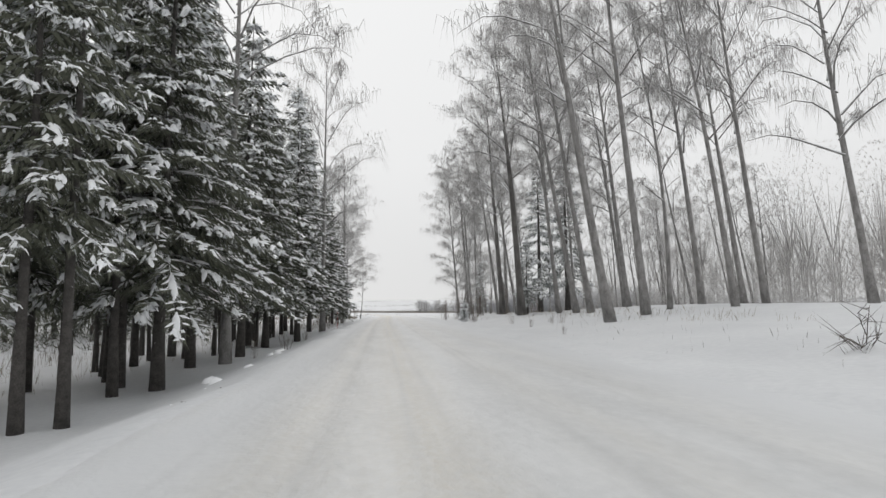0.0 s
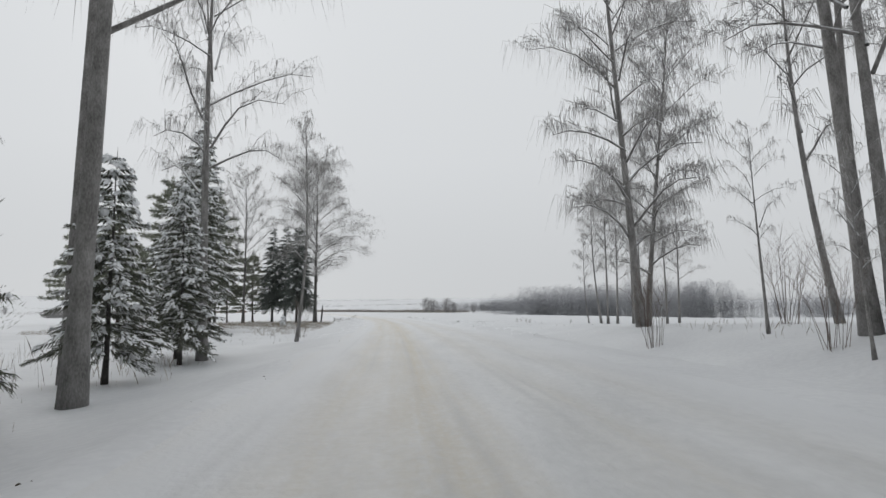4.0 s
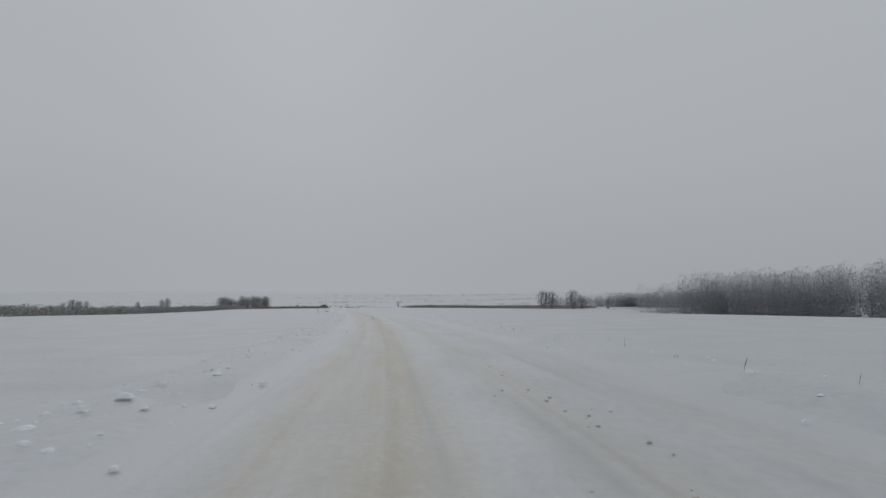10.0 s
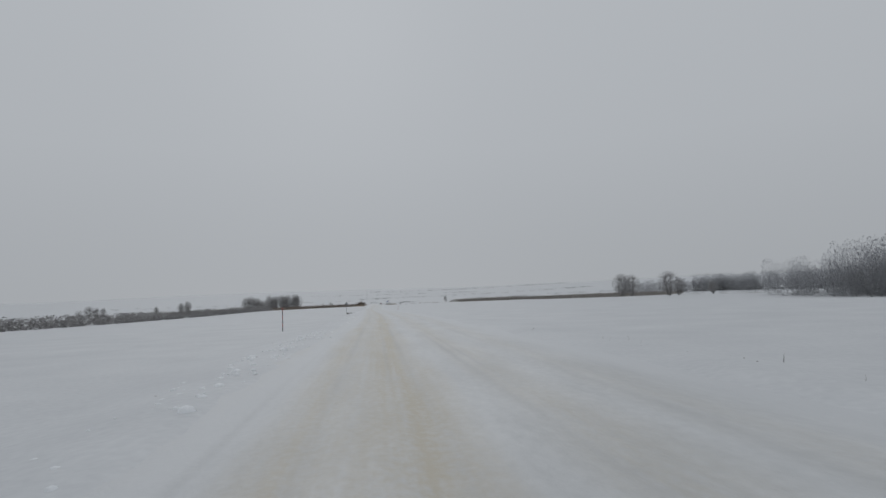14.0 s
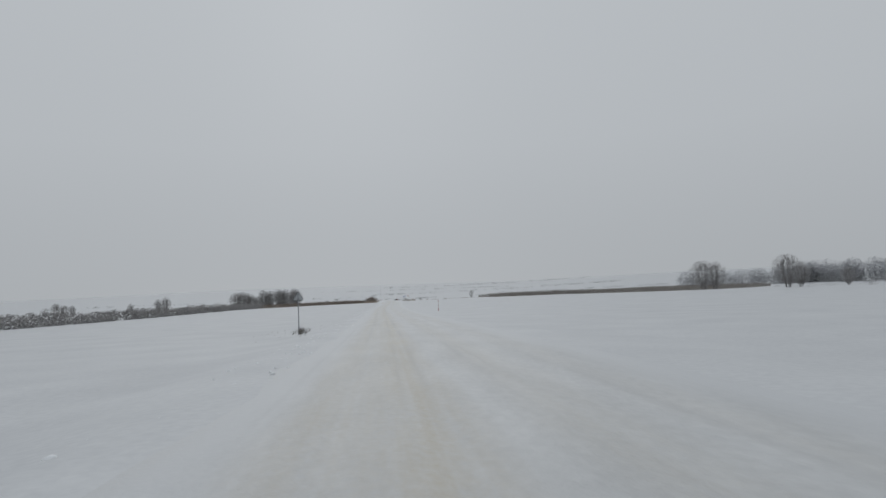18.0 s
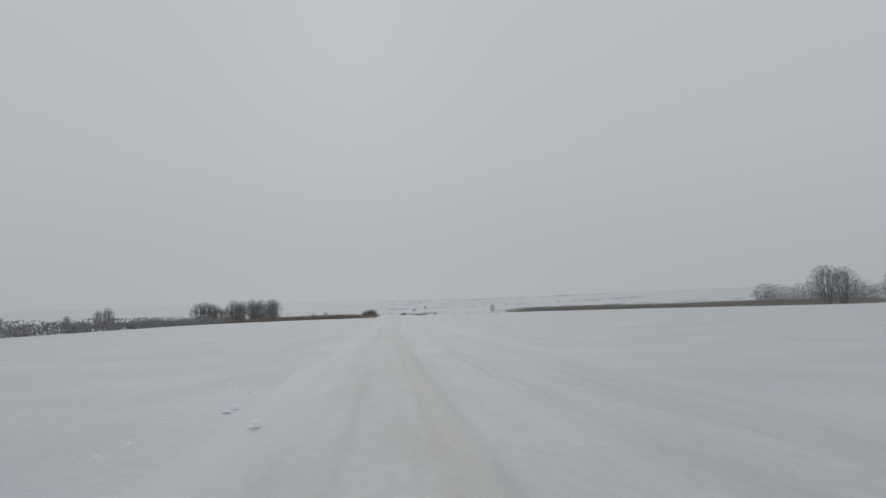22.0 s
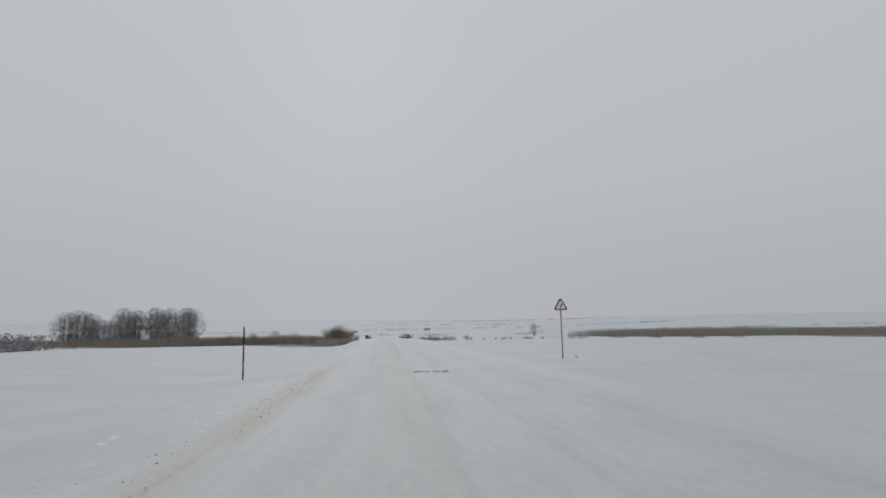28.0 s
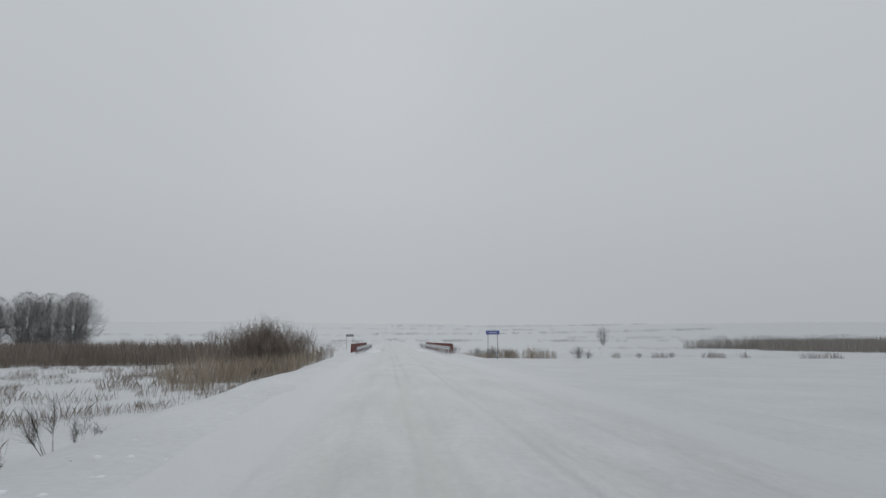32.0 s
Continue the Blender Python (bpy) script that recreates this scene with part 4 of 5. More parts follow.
low = shrub(22, 1.1, 9, 0.7, "bare twiggy shrub poking out of the snow", "shrub", "low shrubs", forks=4, twig_r=0.006)
for d, y, s in ((-4.9, 30.8, 1.0), (11.4, 36, 0.8), (10.9, 36.6, 0.7), (8.6, 27, 0.5), (9.6, 37, 0.6), (10.2, 45, 0.7), (10, 64, 0.8), (11.5, 71, 0.9), (-5.0, 40, 0.8), (-6.5, 62, 0.7), (18.6, 163.6, 0.7), (16.5, 158, 0.6), (15.7, 150, 0.6), (21, 152, 0.5), (20, 166, 0.6)):
    put(low, d, y, s, rng.uniform(0, 360))

# birches and pines where the wood ends
roadside = birch(31, 26, (0.03, 0.0), 0.26, 0.37, 50, 1.0, stem=0.0100, label="large frosted weeping birch at the roadside", group="birches at the wood's end", dens=1.9, bow=-0.015, long=1.55, flat=10, twig_r=0.015, bark=OLD_BIRCH)
tall = birch(32, 25, (0.0, 0.0), 0.32, 0.30, 30, 0.45, stem=0.0075, label="tall bare birch with ascending limbs", group="birches at the wood's end", twig_r=0.014, flat=4, dens=1.8, bark=OLD_BIRCH)
put(birches[3], -6.9, 67.6, 1.08, 70)
put(birches[1], -7.8, 30.4, 0.95, 200)
put(birches[3], -7.4, 100.5, 0.95, 10)
put(birches[1], -9.9, 105, 0.92, 200)
put(birches[3], -8.2, 112, 0.75, 130)
put(birches[4], -5.2, 118, 0.58, 180)
put(roadside, -9.6, 183.0, 1.0, 285)
put(tall, -21.4, 185.3, 1.0, 0)
put(tall, -27, 191, 0.88, 140)
open_spruce = spruce(33, 16, 3.3, 2.8, "dark spruce with little snow in dry grass", snow=0.14, group="spruces at the wood's end", boughs=8, gap=0.34, rag=0.4, fine=0.24, needles=NEEDLE_BARE, droop_by=1.25)
put(open_spruce, -16.7, 185.4, 1.0, 0)
put(open_spruce, -12.5, 180.8, 0.98, 100)
put(open_spruce, -12.0, 182.8, 1.0, 200)
put(open_spruce, -14.6, 186, 1.04, 290)
pines = [pine(41, 19, 3.6, "grey-green pine with an irregular crown"), pine(42, 15, 2.5, "bushy grey-green pine beside birches")]
put(pines[0], -27.3, 187.5, 1.2, 0)
put(pines[0], -33, 184, 1.05, 150)
put(pines[1], -36, 188, 1.0, 60)
put(pines[1], -29.5, 183, 0.72, 220)
put(pines[1], -24.5, 188.5, 0.66, 20)
put(pines[0], -43, 190, 0.85, 70)
put(pines[1], -48, 186, 1.1, 10)
put(pines[1], -20.5, 191, 0.8, 0)
put(tiny, -12.5, 160, 0.5, 0)
for d, y, k, s in ((25.1, 153, 4, 0.95), (25.9, 153, 2, 0.80), (26.6, 152, 3, 0.62), (28, 151, 2, 0.75), (30, 153, 1, 0.66), (32, 151, 2, 0.7), (24, 154, 4, 0.6), (34, 152, 3, 0.62)):
    put(birches[k], d, y, s * 0.85, rng.uniform(-30, 30))


# ---------------------------------------------------------------- grass, reeds and far woods
def blades(name, label, category, mat, areas, count, height, width, seed, lean=0.18, even=0.45, patch=-9.0):
    """Many upright stalks; areas: middle d and y, half sizes."""
    g = np.random.default_rng(seed)
    whole = sum(a[2] * a[3] for a in areas)
    rows = []
    for d0, y0, dw, yw in areas:
        n = int(count * dw * yw / whole)
        q, w = g.random(n) ** 0.5, g.random(n) * 6.283
        rows.append(np.stack([d0 + dw * q * np.cos(w), y0 + yw * q * np.sin(w), q], 1))
    d, y, q = np.concatenate(rows).T
    x = glide(y, ROAD_X) + d
    keep = waves(x, y, 1.9) + 0.6 * waves(x, y, 0.8) > patch
    x, y, q = x[keep], y[keep], q[keep]
    z = ground_z(x, y)
    n = len(x)
    h = height * g.uniform(even, 1.1, n) * (1.1 - 0.4 * q)
    a = g.random(n) * 6.283
    dx, dy = np.cos(a) * width, np.sin(a) * width
    lx, ly = g.normal(0, lean, n) * h, g.normal(0, lean, n) * h
    v = np.stack([np.stack(p, 1) for p in ((x - dx, y - dy, z - 0.05), (x + dx, y + dy, z - 0.05), (x + lx * 0.5, y + ly * 0.5, z + h * 0.6), (x + lx, y + ly, z + h), (x - dy * 0.8, y + dx * 0.8, z - 0.05))], 1).reshape(-1, 3)
    k = 5 * np.arange(n)
    f = np.stack([np.stack(t, 1) for t in ((k, k + 1, k + 2), (k + 1, k + 4, k + 2), (k + 4, k, k + 2), (k + 2, k + 1, k + 3))], 1).reshape(-1, 3)
    s = Shape()
    s.v, s.f = v.tolist(), f.tolist()
    return tagged(new(name, s.mesh(name, mat, False)), label, category, kind="stuff")


blades("dry_grass", "tan dry grass standing in snow under the trees", "grass", DRY_GRASS, [(-13, 172, 6.5, 15), (-20, 168, 9, 22), (-28, 160, 10, 22), (-9.5, 178, 3.0, 9), (-10.5, 150, 3.4, 16), (-9.2, 166, 2.4, 12)], 40000, 0.40, 0.004, 51, 0.22, 0.25, -0.15)
blades("dry_grass", "sparse brown undergrowth on the forest floor", "grass", DRY_GRASS, [(-9.5, 92, 3.2, 24), (-16, 60, 6, 60), (16, 70, 4, 50), (-7.8, 84, 1.8, 14), (-9.5, 78, 2.2, 12)], 8000, 0.6, 0.006, 52, 0.25, 0.3, 0.0)
blades("forest_stalks", "thin brown saplings and dead stalks between trunks", "undergrowth", SHRUB_TWIG, [(-16, 20, 4, 30), (-14, 80, 5, 40), (-24, 50, 9, 58), (-8.2, 82, 1.2, 9)], 2600, 1.5, 0.006, 54, 0.12, 0.25)
blades("weeds", "sparse dark weed stalks sticking out of the snow", "weeds", LITTER, [(7.6, 260, 0.9, 60), (14, 150, 5, 20), (-9, 130, 3, 14), (11, 20, 3, 20), (-8.2, 430, 1.6, 12)], 420, 0.30, 0.006, 53)


def far_wood(name, label, spots, mat, seed, strokes=28, low=0.16, size=1.0, pointed=False, up=(0.1, 0.8), thick=1.0):
    """Many small far trees in one mesh. spots: x, y, height, width."""
    rng = random.Random(seed)
    s = Shape()
    for x, y, h, w in spots:
        z = float(ground_z(x, y)) - 0.1
        s.strand([(x, y, z), (x + rng.uniform(-0.2, 0.2), y, z + h * 0.5), (x, y, z + h * 0.9)], 0.0035 * h)
        for _ in range(5):
            a = rng.uniform(0, 6.28)
            s.strand([(x, y, z + h * 0.3), (x + math.cos(a) * w * 0.35, y + math.sin(a) * w * 0.35, z + h * 0.55), (x + math.cos(a) * w * 0.7, y + math.sin(a) * w * 0.7, z + h * rng.uniform(0.7, 0.9))], 0.003 * h)
        tw = w * rng.uniform(0.8, 1.2)
        if pointed:
            for k in range(6):
                s.fuzz(rng, (x, y, z + h * (0.16 + 0.14 * k)), w * (1 - 0.155 * k), h * 0.12, strokes // 2, 0.05 * h, 0.008 * h)
            continue
        s.fuzz(rng, (x, y, z + h * (0.5 + low / 2)), tw, h * (0.5 - low / 2), strokes * 3, size * (0.20 * w + 0.035 * h), (0.0075 * h * size ** 2 + 0.03 * size) * thick, up)
    return tagged(new(name, s.mesh(name, mat, False)), label, "woodland", kind="stuff")


rng = random.Random(9)


def band(x0, y0, x1, y1, depth, count, h, w, least=0.7):
    """Random spots along a line, spread over a depth away from the road's start."""
    out = []
    nx, ny = y1 - y0, -(x1 - x0)
    ln = math.hypot(nx, ny)
    for i in range(count):
        t, q = rng.random(), rng.random() * depth
        hh = h * rng.uniform(least, 1.08)
        out.append((x0 + (x1 - x0) * t + nx / ln * q, y0 + (y1 - y0) * t + ny / ln * q, hh, w * rng.uniform(0.7, 1.3)))
    return out


# far deciduous woods get their mist from the pale bluish-grey colour
far_wood("far_woods", "frosted deciduous wood across the snowy field, haze painted in pale grey", band(232, 470, 148, 626, -60, 380, 25, 5.6, 0.82) + band(152, 620, 130, 660, -60, 70, 19, 5.2, 0.6) + band(228, 466, 128, 655, -6, 150, 14, 4.4) + band(232, 470, 300, 440, -60, 90, 19, 4.6), HAZED_TREE, 61, 84, 0.0, 0.7, up=(-0.1, 0.5), thick=2.6)
far_wood("far_woods", "spruces standing in the far wood, haze painted in pale grey-green", band(226, 478, 196, 535, -14, 14, 26, 4.6) + band(186, 556, 160, 604, -20, 6, 25, 4.2), HAZED_SPRUCE, 69, 110, 0.0, 1.0, True)
far_wood("birch_thicket", "grey frosted thicket closing the birch grove", band(60, 50, 60, 124, 30, 110, 19, 4.6) + band(34, 38, 34, 122, 24, 90, 15, 3.0) + band(40, 36, 40, 124, 20, 90, 6, 3.0) + band(27, 44, 27, 120, 12, 60, 3.8, 2.0), TWIG, 68, 110, 0.04, 0.45)
far_wood("far_woods", "distant wood behind the field, haze painted in pale grey", band(330, 590, 470, 300, -60, 150, 17, 4.6) + band(105, 880, 230, 760, -50, 290, 16, 5.4) + band(45, 905, 110, 880, -40, 70, 13, 5.2), HAZED_TREE, 62, 70, 0.0, 0.9, up=(-0.1, 0.5), thick=3.0)
far_wood("spruce_wood", "dense dark spruce wood behind the roadside trees", band(-30, 18, -30, 100, -34, 150, 18, 2.6) + band(-36, 98, -36, 142, -44, 100, 14, 2.8), NEEDLE, 66, 34, 0.2)
far_wood("spruce_wood", "dense dark spruce undergrowth", band(-27, 14, -27, 100, -20, 90, 7, 2.6) + band(-21, 10, -21, 102, -12, 80, 3.2, 2.0) + band(-36, 98, -36, 142, -44, 70, 4.5, 2.4), NEEDLE, 67, 30, 0.02)
far_wood("far_shrubs", "brown-grey strip of shrubs edging the marsh", band(-640, 865, -365, 800, 16, 240, 4.4, 4.2) + band(-365, 800, -204, 835, 12, 200, 3.0, 3.2), HAZED_SCRUB, 63, 24, 0.0, 0.8)
far_wood("far_shrubs", "low brown shrubs along the far field's edge", band(60, 690, 250, 560, 8, 110, 2.4, 3.0) + band(-30, 860, 60, 700, 10, 60, 2.2, 2.6) + band(-110, 905, 160, 850, 22, 130, 2.8, 3.6), HAZED_SCRUB, 64, 14, 0.0)
far_wood("far_shrubs", "thin hedges on the snowy far slope, paled by painted haze", band(-420, 1500, 100, 1720, 8, 90, 4.0, 5.0) + band(-330, 1120, -40, 1180, 8, 50, 2.2, 4.0) + band(-150, 1330, 330, 1260, 8, 70, 3.0, 4.5) + band(-560, 2050, 60, 2240, 10, 90, 5.0, 6.5) + band(-700, 1900, -150, 1800, 8, 50, 3.0, 6.0) + band(100, 1100, 420, 1000, 10, 60, 3.5, 5.0) + band(-900, 1300, -420, 1450, 8, 40, 3.5, 5.0), HAZED_HEDGE, 65, 14, 0.0, 2.0)

def crown_tree(seed, h, w, stems, count, label, group, name, r=0.05, base=0.06, mat=None):
    """A broad leafless tree: ascending stems and a rounded mass of twigs."""
    rng = random.Random(seed)
    tree = thing(name, label, "tree", group)
    wood, crown = Shape(), Shape()
    ends = []
    for k in range(stems):
        a, q = 6.28 * k / stems + rng.uniform(-0.4, 0.4), rng.uniform(0.15, 0.6)
        foot = Vector((math.cos(a), math.sin(a), 0)) * 0.14 * w
        tip = Vector((math.cos(a) * w * q, math.sin(a) * w * q, h * rng.uniform(0.78, 0.98)))
        mid = foot.lerp(tip, 0.5) + Vector((math.cos(a), math.sin(a), 0)) * 0.02 * w
        wood.tube([foot, mid, tip], [0.010 * h, 0.006 * h, 0.002 * h], 5)
        ends.append((foot, mid, tip))
    for _ in range(count):
        a, q, v = rng.uniform(0, 6.28), rng.random() ** 0.4, rng.uniform(-1, 1)
        q *= (1 - v * v) ** 0.5 * rng.uniform(0.8, 1.08)
        lo = base + (1 - base) * 0.5 * (v + 1)
        e = Vector((math.cos(a) * q * w, math.sin(a) * q * w, h * lo))
        f, m, t = min(ends, key=lambda g: (g[2].xy - e.xy).length + rng.uniform(0, 0.6 * w))
        p = f.lerp(m, rng.uniform(0.4, 1)) if lo < 0.45 else m.lerp(t, min(1, max(0, (lo - 0.5) * 2 - 0.2)))
        crown.strand([p, p.lerp(e, 0.55) + Vector((0, 0, -0.02 * h)), e], r * rng.uniform(0.6, 1.2))
    crown.fuzz(rng, (0, 0, h * (0.52 + base / 2)), w, h * (0.48 - base / 2), int(count * 2.6), 0.12 * h, r * 0.75)
    part("trunk", wood, BIRCH_BARK, tree, "grey branching stems")
    part("crown", crown, mat or HAZED_SCRUB, tree, "grey frosted twigs, haze painted into their tone", smooth=False)
    return tree


grove = [crown_tree(71, 13, 4.2, 8, 700, "tall leafless poplar-like tree of a far grove", "trees of the far grove", "grove_tree"),
         crown_tree(72, 12, 5.2, 8, 760, "broad leafless tree of a far grove", "trees of the far grove", "grove_tree"),
         crown_tree(75, 9.5, 4.8, 7, 420, "low rounded leafless tree of a far grove", "trees of the far grove", "grove_tree")]
for i, k in enumerate((1, 1, 2, 1, 2, 2, 2, 0, 1, 0, 0, 1, 0, 2, 0, 1)):
    x, y = -310 + 3.3 * i + rng.uniform(-1, 1), 811 + 0.4 * i + rng.uniform(-3, 3)
    put(grove[k], x - road_x(y), y, rng.uniform(0.92, 1.08), rng.uniform(0, 360))
for x, y, s, k in ((-365, 790, 0.75, 0), (-359, 791, 0.85, 0), (-503, 823, 0.9, 2), (-494, 826, 0.95, 1), (-484, 824, 0.8, 1), (-474, 822, 0.7, 0), (-420, 808, 0.5, 2), (-400, 803, 0.6, 0), (-345, 800, 0.55, 2), (-338, 802, 0.5, 2), (-520, 826, 0.6, 2)):
    put(grove[k], x - road_x(y), y, s, rng.uniform(0, 360))
field_tree = [crown_tree(73, 18, 7.6, 7, 760, "broad bare tree standing alone in the snow field", "lone field trees", "field_tree", 0.07, base=0.06),
              crown_tree(76, 17, 6.6, 6, 680, "rounded bare tree in the snow field", "lone field trees", "field_tree", 0.07, base=0.06)]
put(field_tree[0], 31 - road_x(770), 770, 1.0, 0)
put(field_tree[1], 38 - road_x(771), 771, 1.0, 120)
put(field_tree[0], 48 - road_x(684), 684, 0.85, 60)
put(field_tree[1], 55 - road_x(688), 688, 0.66, 160)
put(field_tree[1], 76 - road_x(690), 690, 0.5, 60)
lone = crown_tree(74, 6.8, 2.4, 6, 330, "lone frosted bush-like tree beyond the marsh", "", "lone_tree", 0.035)
put(lone, -138 - road_x(932), 932, 1.0)

# marsh beside the road
def d_of(x, y):
    return x - road_x(y)


blades("reeds", "tan dry reeds and stalks beside the road bank", "reeds", TAN_REED, [(d_of(-171.8, 740), 740, 3.2, 6), (d_of(-170.8, 731), 731, 2.0, 5), (d_of(-178, 749), 749, 4.0, 4), (d_of(-174.5, 735), 735, 2.5, 4)], 7000, 1.75, 0.006, 81, 0.16, 0.35, -0.12)
blades("reeds", "wide brown reed bed over the frozen marsh", "reeds", REED, [(d_of(-205, 768), 768, 26, 16), (d_of(-222, 754), 754, 24, 9), (d_of(-255, 780), 780, 60, 14), (d_of(-330, 790), 790, 60, 14), (d_of(-192, 757), 757, 12, 6), (d_of(-208, 756), 756, 16, 6)], 46000, 2.7, 0.014, 82, 0.14, 0.7)
far_wood("ditch_scrub", "grey-brown scrub along a ditch across the snowy field", [(road_x(y) - 108 + 0.055 * (y - 415) + rng.uniform(-4, 4), y, rng.uniform(2.4, 4.2), 3.2) for y in np.linspace(365, 745, 310)], HAZED_SCRUB, 80, 30, 0.0, 1.3, thick=2.2)
blades("reeds", "brown reed bed beyond the snowy bank, paled by painted haze", "reeds", HAZED_REED, [(d_of(-60, 856), 856, 50, 22), (d_of(20, 840), 840, 70, 30), (d_of(-85, 838), 838, 26, 12), (d_of(-100, 862), 862, 22, 10)], 52000, 3.3, 0.030, 83, 0.10, 0.85)
blades("reeds", "tan reeds and weeds at the bridge approach", "reeds", TAN_REED, [(d_of(-160.5, 777), 777, 4, 3), (d_of(-156.0, 774), 774, 3, 2.4), (d_of(-164, 782), 782, 3, 3)], 3600, 1.5, 0.008, 84, 0.16, 0.35, -0.2)
blades("weeds", "dark weed tufts in a row on the snow", "weeds", REED, [(d_of(-146 + 5.5 * i + 2 * math.sin(3.3 * i), 776 + 1.4 * i), 776 + 1.4 * i, 0.5 + 0.5 * (i % 3), 0.6) for i in range(14)], 1500, 0.95, 0.010, 85)
blades("weeds", "scattered dry marsh weeds in snow", "weeds", REED, [(d_of(-174, 728), 728, 8, 12), (d_of(-168, 718), 718, 4, 6), (d_of(-185, 742), 742, 10, 10)], 20000, 0.5, 0.0045, 86, 0.25, 0.2, 0.22)
blades("weeds", "dry stubble along the marsh edge beyond the snow", "weeds", REED, [(d_of(-110, 800), 800, 40, 8), (d_of(-120, 850), 850, 30, 20)], 5000, 0.5, 0.012, 88, 0.3, 0.3, 0.15)
willow = shrub(87, 4.1, 320, 4.3, "large brown leafless willow bush by the road bank", "bush", "", REED, 0.0075, 20, "willow_bush")
put(willow, d_of(-175.8, 746), 746, 1.0)
willow_2 = shrub(88, 2.3, 80, 2.2, "low brown bush beside the bridge", "bush", "low marsh bushes", REED, 0.012, 6, "low_bush")
put(willow_2, d_of(-178, 757), 757, 0.9)
put(willow_2, d_of(-203, 747.5), 747.5, 0.7, 70)
put(willow_2, d_of(-198, 747), 747, 0.6, 170)
put(willow_2, d_of(-193, 746), 746, 0.5, 10)
put(willow_2, d_of(-212, 790), 790, 1.3, 40)
put(willow_2, d_of(-235, 800), 800, 1.5, 40)
grey_bush = shrub(90, 1.9, 60, 1.8, "low grey-green bush at the bridge approach", "bush", "low marsh bushes", HAZED_SCRUB, 0.010, 7, "low_bush")
for x, y, q in ((-150.4, 775, 0.75), (-149.3, 774.5, 0.6), (-161, 777.5, 1.1), (-166, 776, 0.8), (-163, 777, 1.0), (-159, 776.5, 0.8), (-143, 779, 0.45), (-139, 780, 0.5)):
    put(grey_bush, d_of(x, y), y, q, rng.uniform(0, 360))
for x, y, q in ((-235, 815, 1.0), (-228, 818, 1.2), (-221, 820, 0.9), (-262, 812, 1.1), (-256, 812, 0.9)):
    put(grove[2], d_of(x, y), y, q * 0.42, rng.uniform(0, 360))
stalk = shrub(94, 1.05, 7, 0.5, "dry brown stalks with seed heads on the road bank", "weed", "dried weeds", LITTER, 0.004, 12, "dried_weed", 0.005)
for d, y, q in ((-5.6, 181.6, 0.8), (-6.0, 182.4, 0.7), (-6.4, 185, 0.8), (-6.3, 187, 0.7), (-5.8, 176.6, 0.7), (-6.6, 174.5, 0.75)):
    put(stalk, d, y, q * 1.1, rng.uniform(-40, 40), tilt=(rng.uniform(-10, 10), rng.uniform(4, 26)))


def seed_weed(seed, height, stems, label):
    """Dead stems bent one way by the wind, forked near the top, each fork with a clustered seed head."""
    rng = random.Random(seed)
    weed = thing("dried_weed", label, "weed", "dried weeds with seed heads")
    for k in range(stems):
        stem, head = Shape(), Shape()
        foot = Vector((rng.uniform(-0.25, 0.25), rng.uniform(-0.3, 0.3), -0.05))
        h = height * rng.uniform(0.55, 1.1)
        tip = foot + Vector((h * rng.uniform(0.35, 0.75), h * rng.uniform(-0.2, 0.2), h))
        mid = foot.lerp(tip, 0.5) + Vector((rng.uniform(-0.05, 0.02), 0, 0.03))
        stem.strand([foot, mid, tip], 0.0065)
        ends = [tip]
        for _ in range(rng.randint(2, 4)):
            p = mid.lerp(tip, rng.uniform(-0.3, 0.85))
            e = p + Vector((rng.uniform(-0.02, 0.15), rng.uniform(-0.1, 0.1), rng.uniform(0.05, 0.18))) * height
            stem.strand([p, p.lerp(e, 0.5) + Vector((0.02, 0, -0.01)), e], 0.0038)
            ends.append(e)
        for e in ends:
            for _ in range(rng.randint(1, 4)):
                c = e + Vector((rng.uniform(-0.025, 0.025), rng.uniform(-0.025, 0.025), rng.uniform(-0.02, 0.02)))
                head.lump(c, rng.uniform(0.006, 0.014), rng.uniform(0.006, 0.014), rng.uniform(0.008, 0.016), rng.uniform(0, 6))
        part("stem", stem, LITTER, weed, smooth=False)
        tagged(part("seed_heads", head, LITTER, weed, "dark clustered seed heads", smooth=False), kind="stuff")
    return weed


wind_weed = [seed_weed(95, 0.85, 5, "dark dead weed with seed heads bent over the snow bank"), seed_weed(96, 0.62, 6, "low dead weed with seed heads in the snow bank"), seed_weed(97, 0.95, 2, "single tall dead weed leaning from the snow bank")]
for d, y, k, q in ((-3.1, 176.4, 2, 0.95), (-3.7, 177.7, 0, 0.9), (-3.5, 177.9, 2, 0.9), (-4.2, 179.0, 1, 1.0), (-3.75, 178.6, 0, 1.05), (-3.55, 178.4, 1, 0.9), (-3.6, 178.9, 2, 1.0), (-3.9, 179.4, 0, 0.8), (-5.2, 183.1, 1, 0.9), (-4.0, 177.0, 1, 1.1), (-4.4, 178.2, 0, 0.9), (-4.7, 180.2, 1, 1.0),
                   (-4.25, 425.2, 2, 0.6), (-5.6, 426.6, 2, 0.45)):
    put(wind_weed[k], d, y, q, rng.uniform(-25, 25) + (110 if y > 400 else 0))
dock = shrub(89, 1.4, 7, 0.55, "dark dried weed leaning out of the snow", "weed", "dried weeds", LITTER, 0.004, 26, "dried_weed", 0.006)
for x, y, s in ((-162.6, 713.0, 0.95), (-162.1, 713.2, 0.6), (-163.6, 711, 0.35), (-163.9, 715.6, 0.4), (-163, 722, 0.5), (-162.4, 711.6, 0.3)):
    put(dock, d_of(x, y), y, s, rng.uniform(0, 360), tilt=(rng.uniform(-8, 22), rng.uniform(-25, 5)))


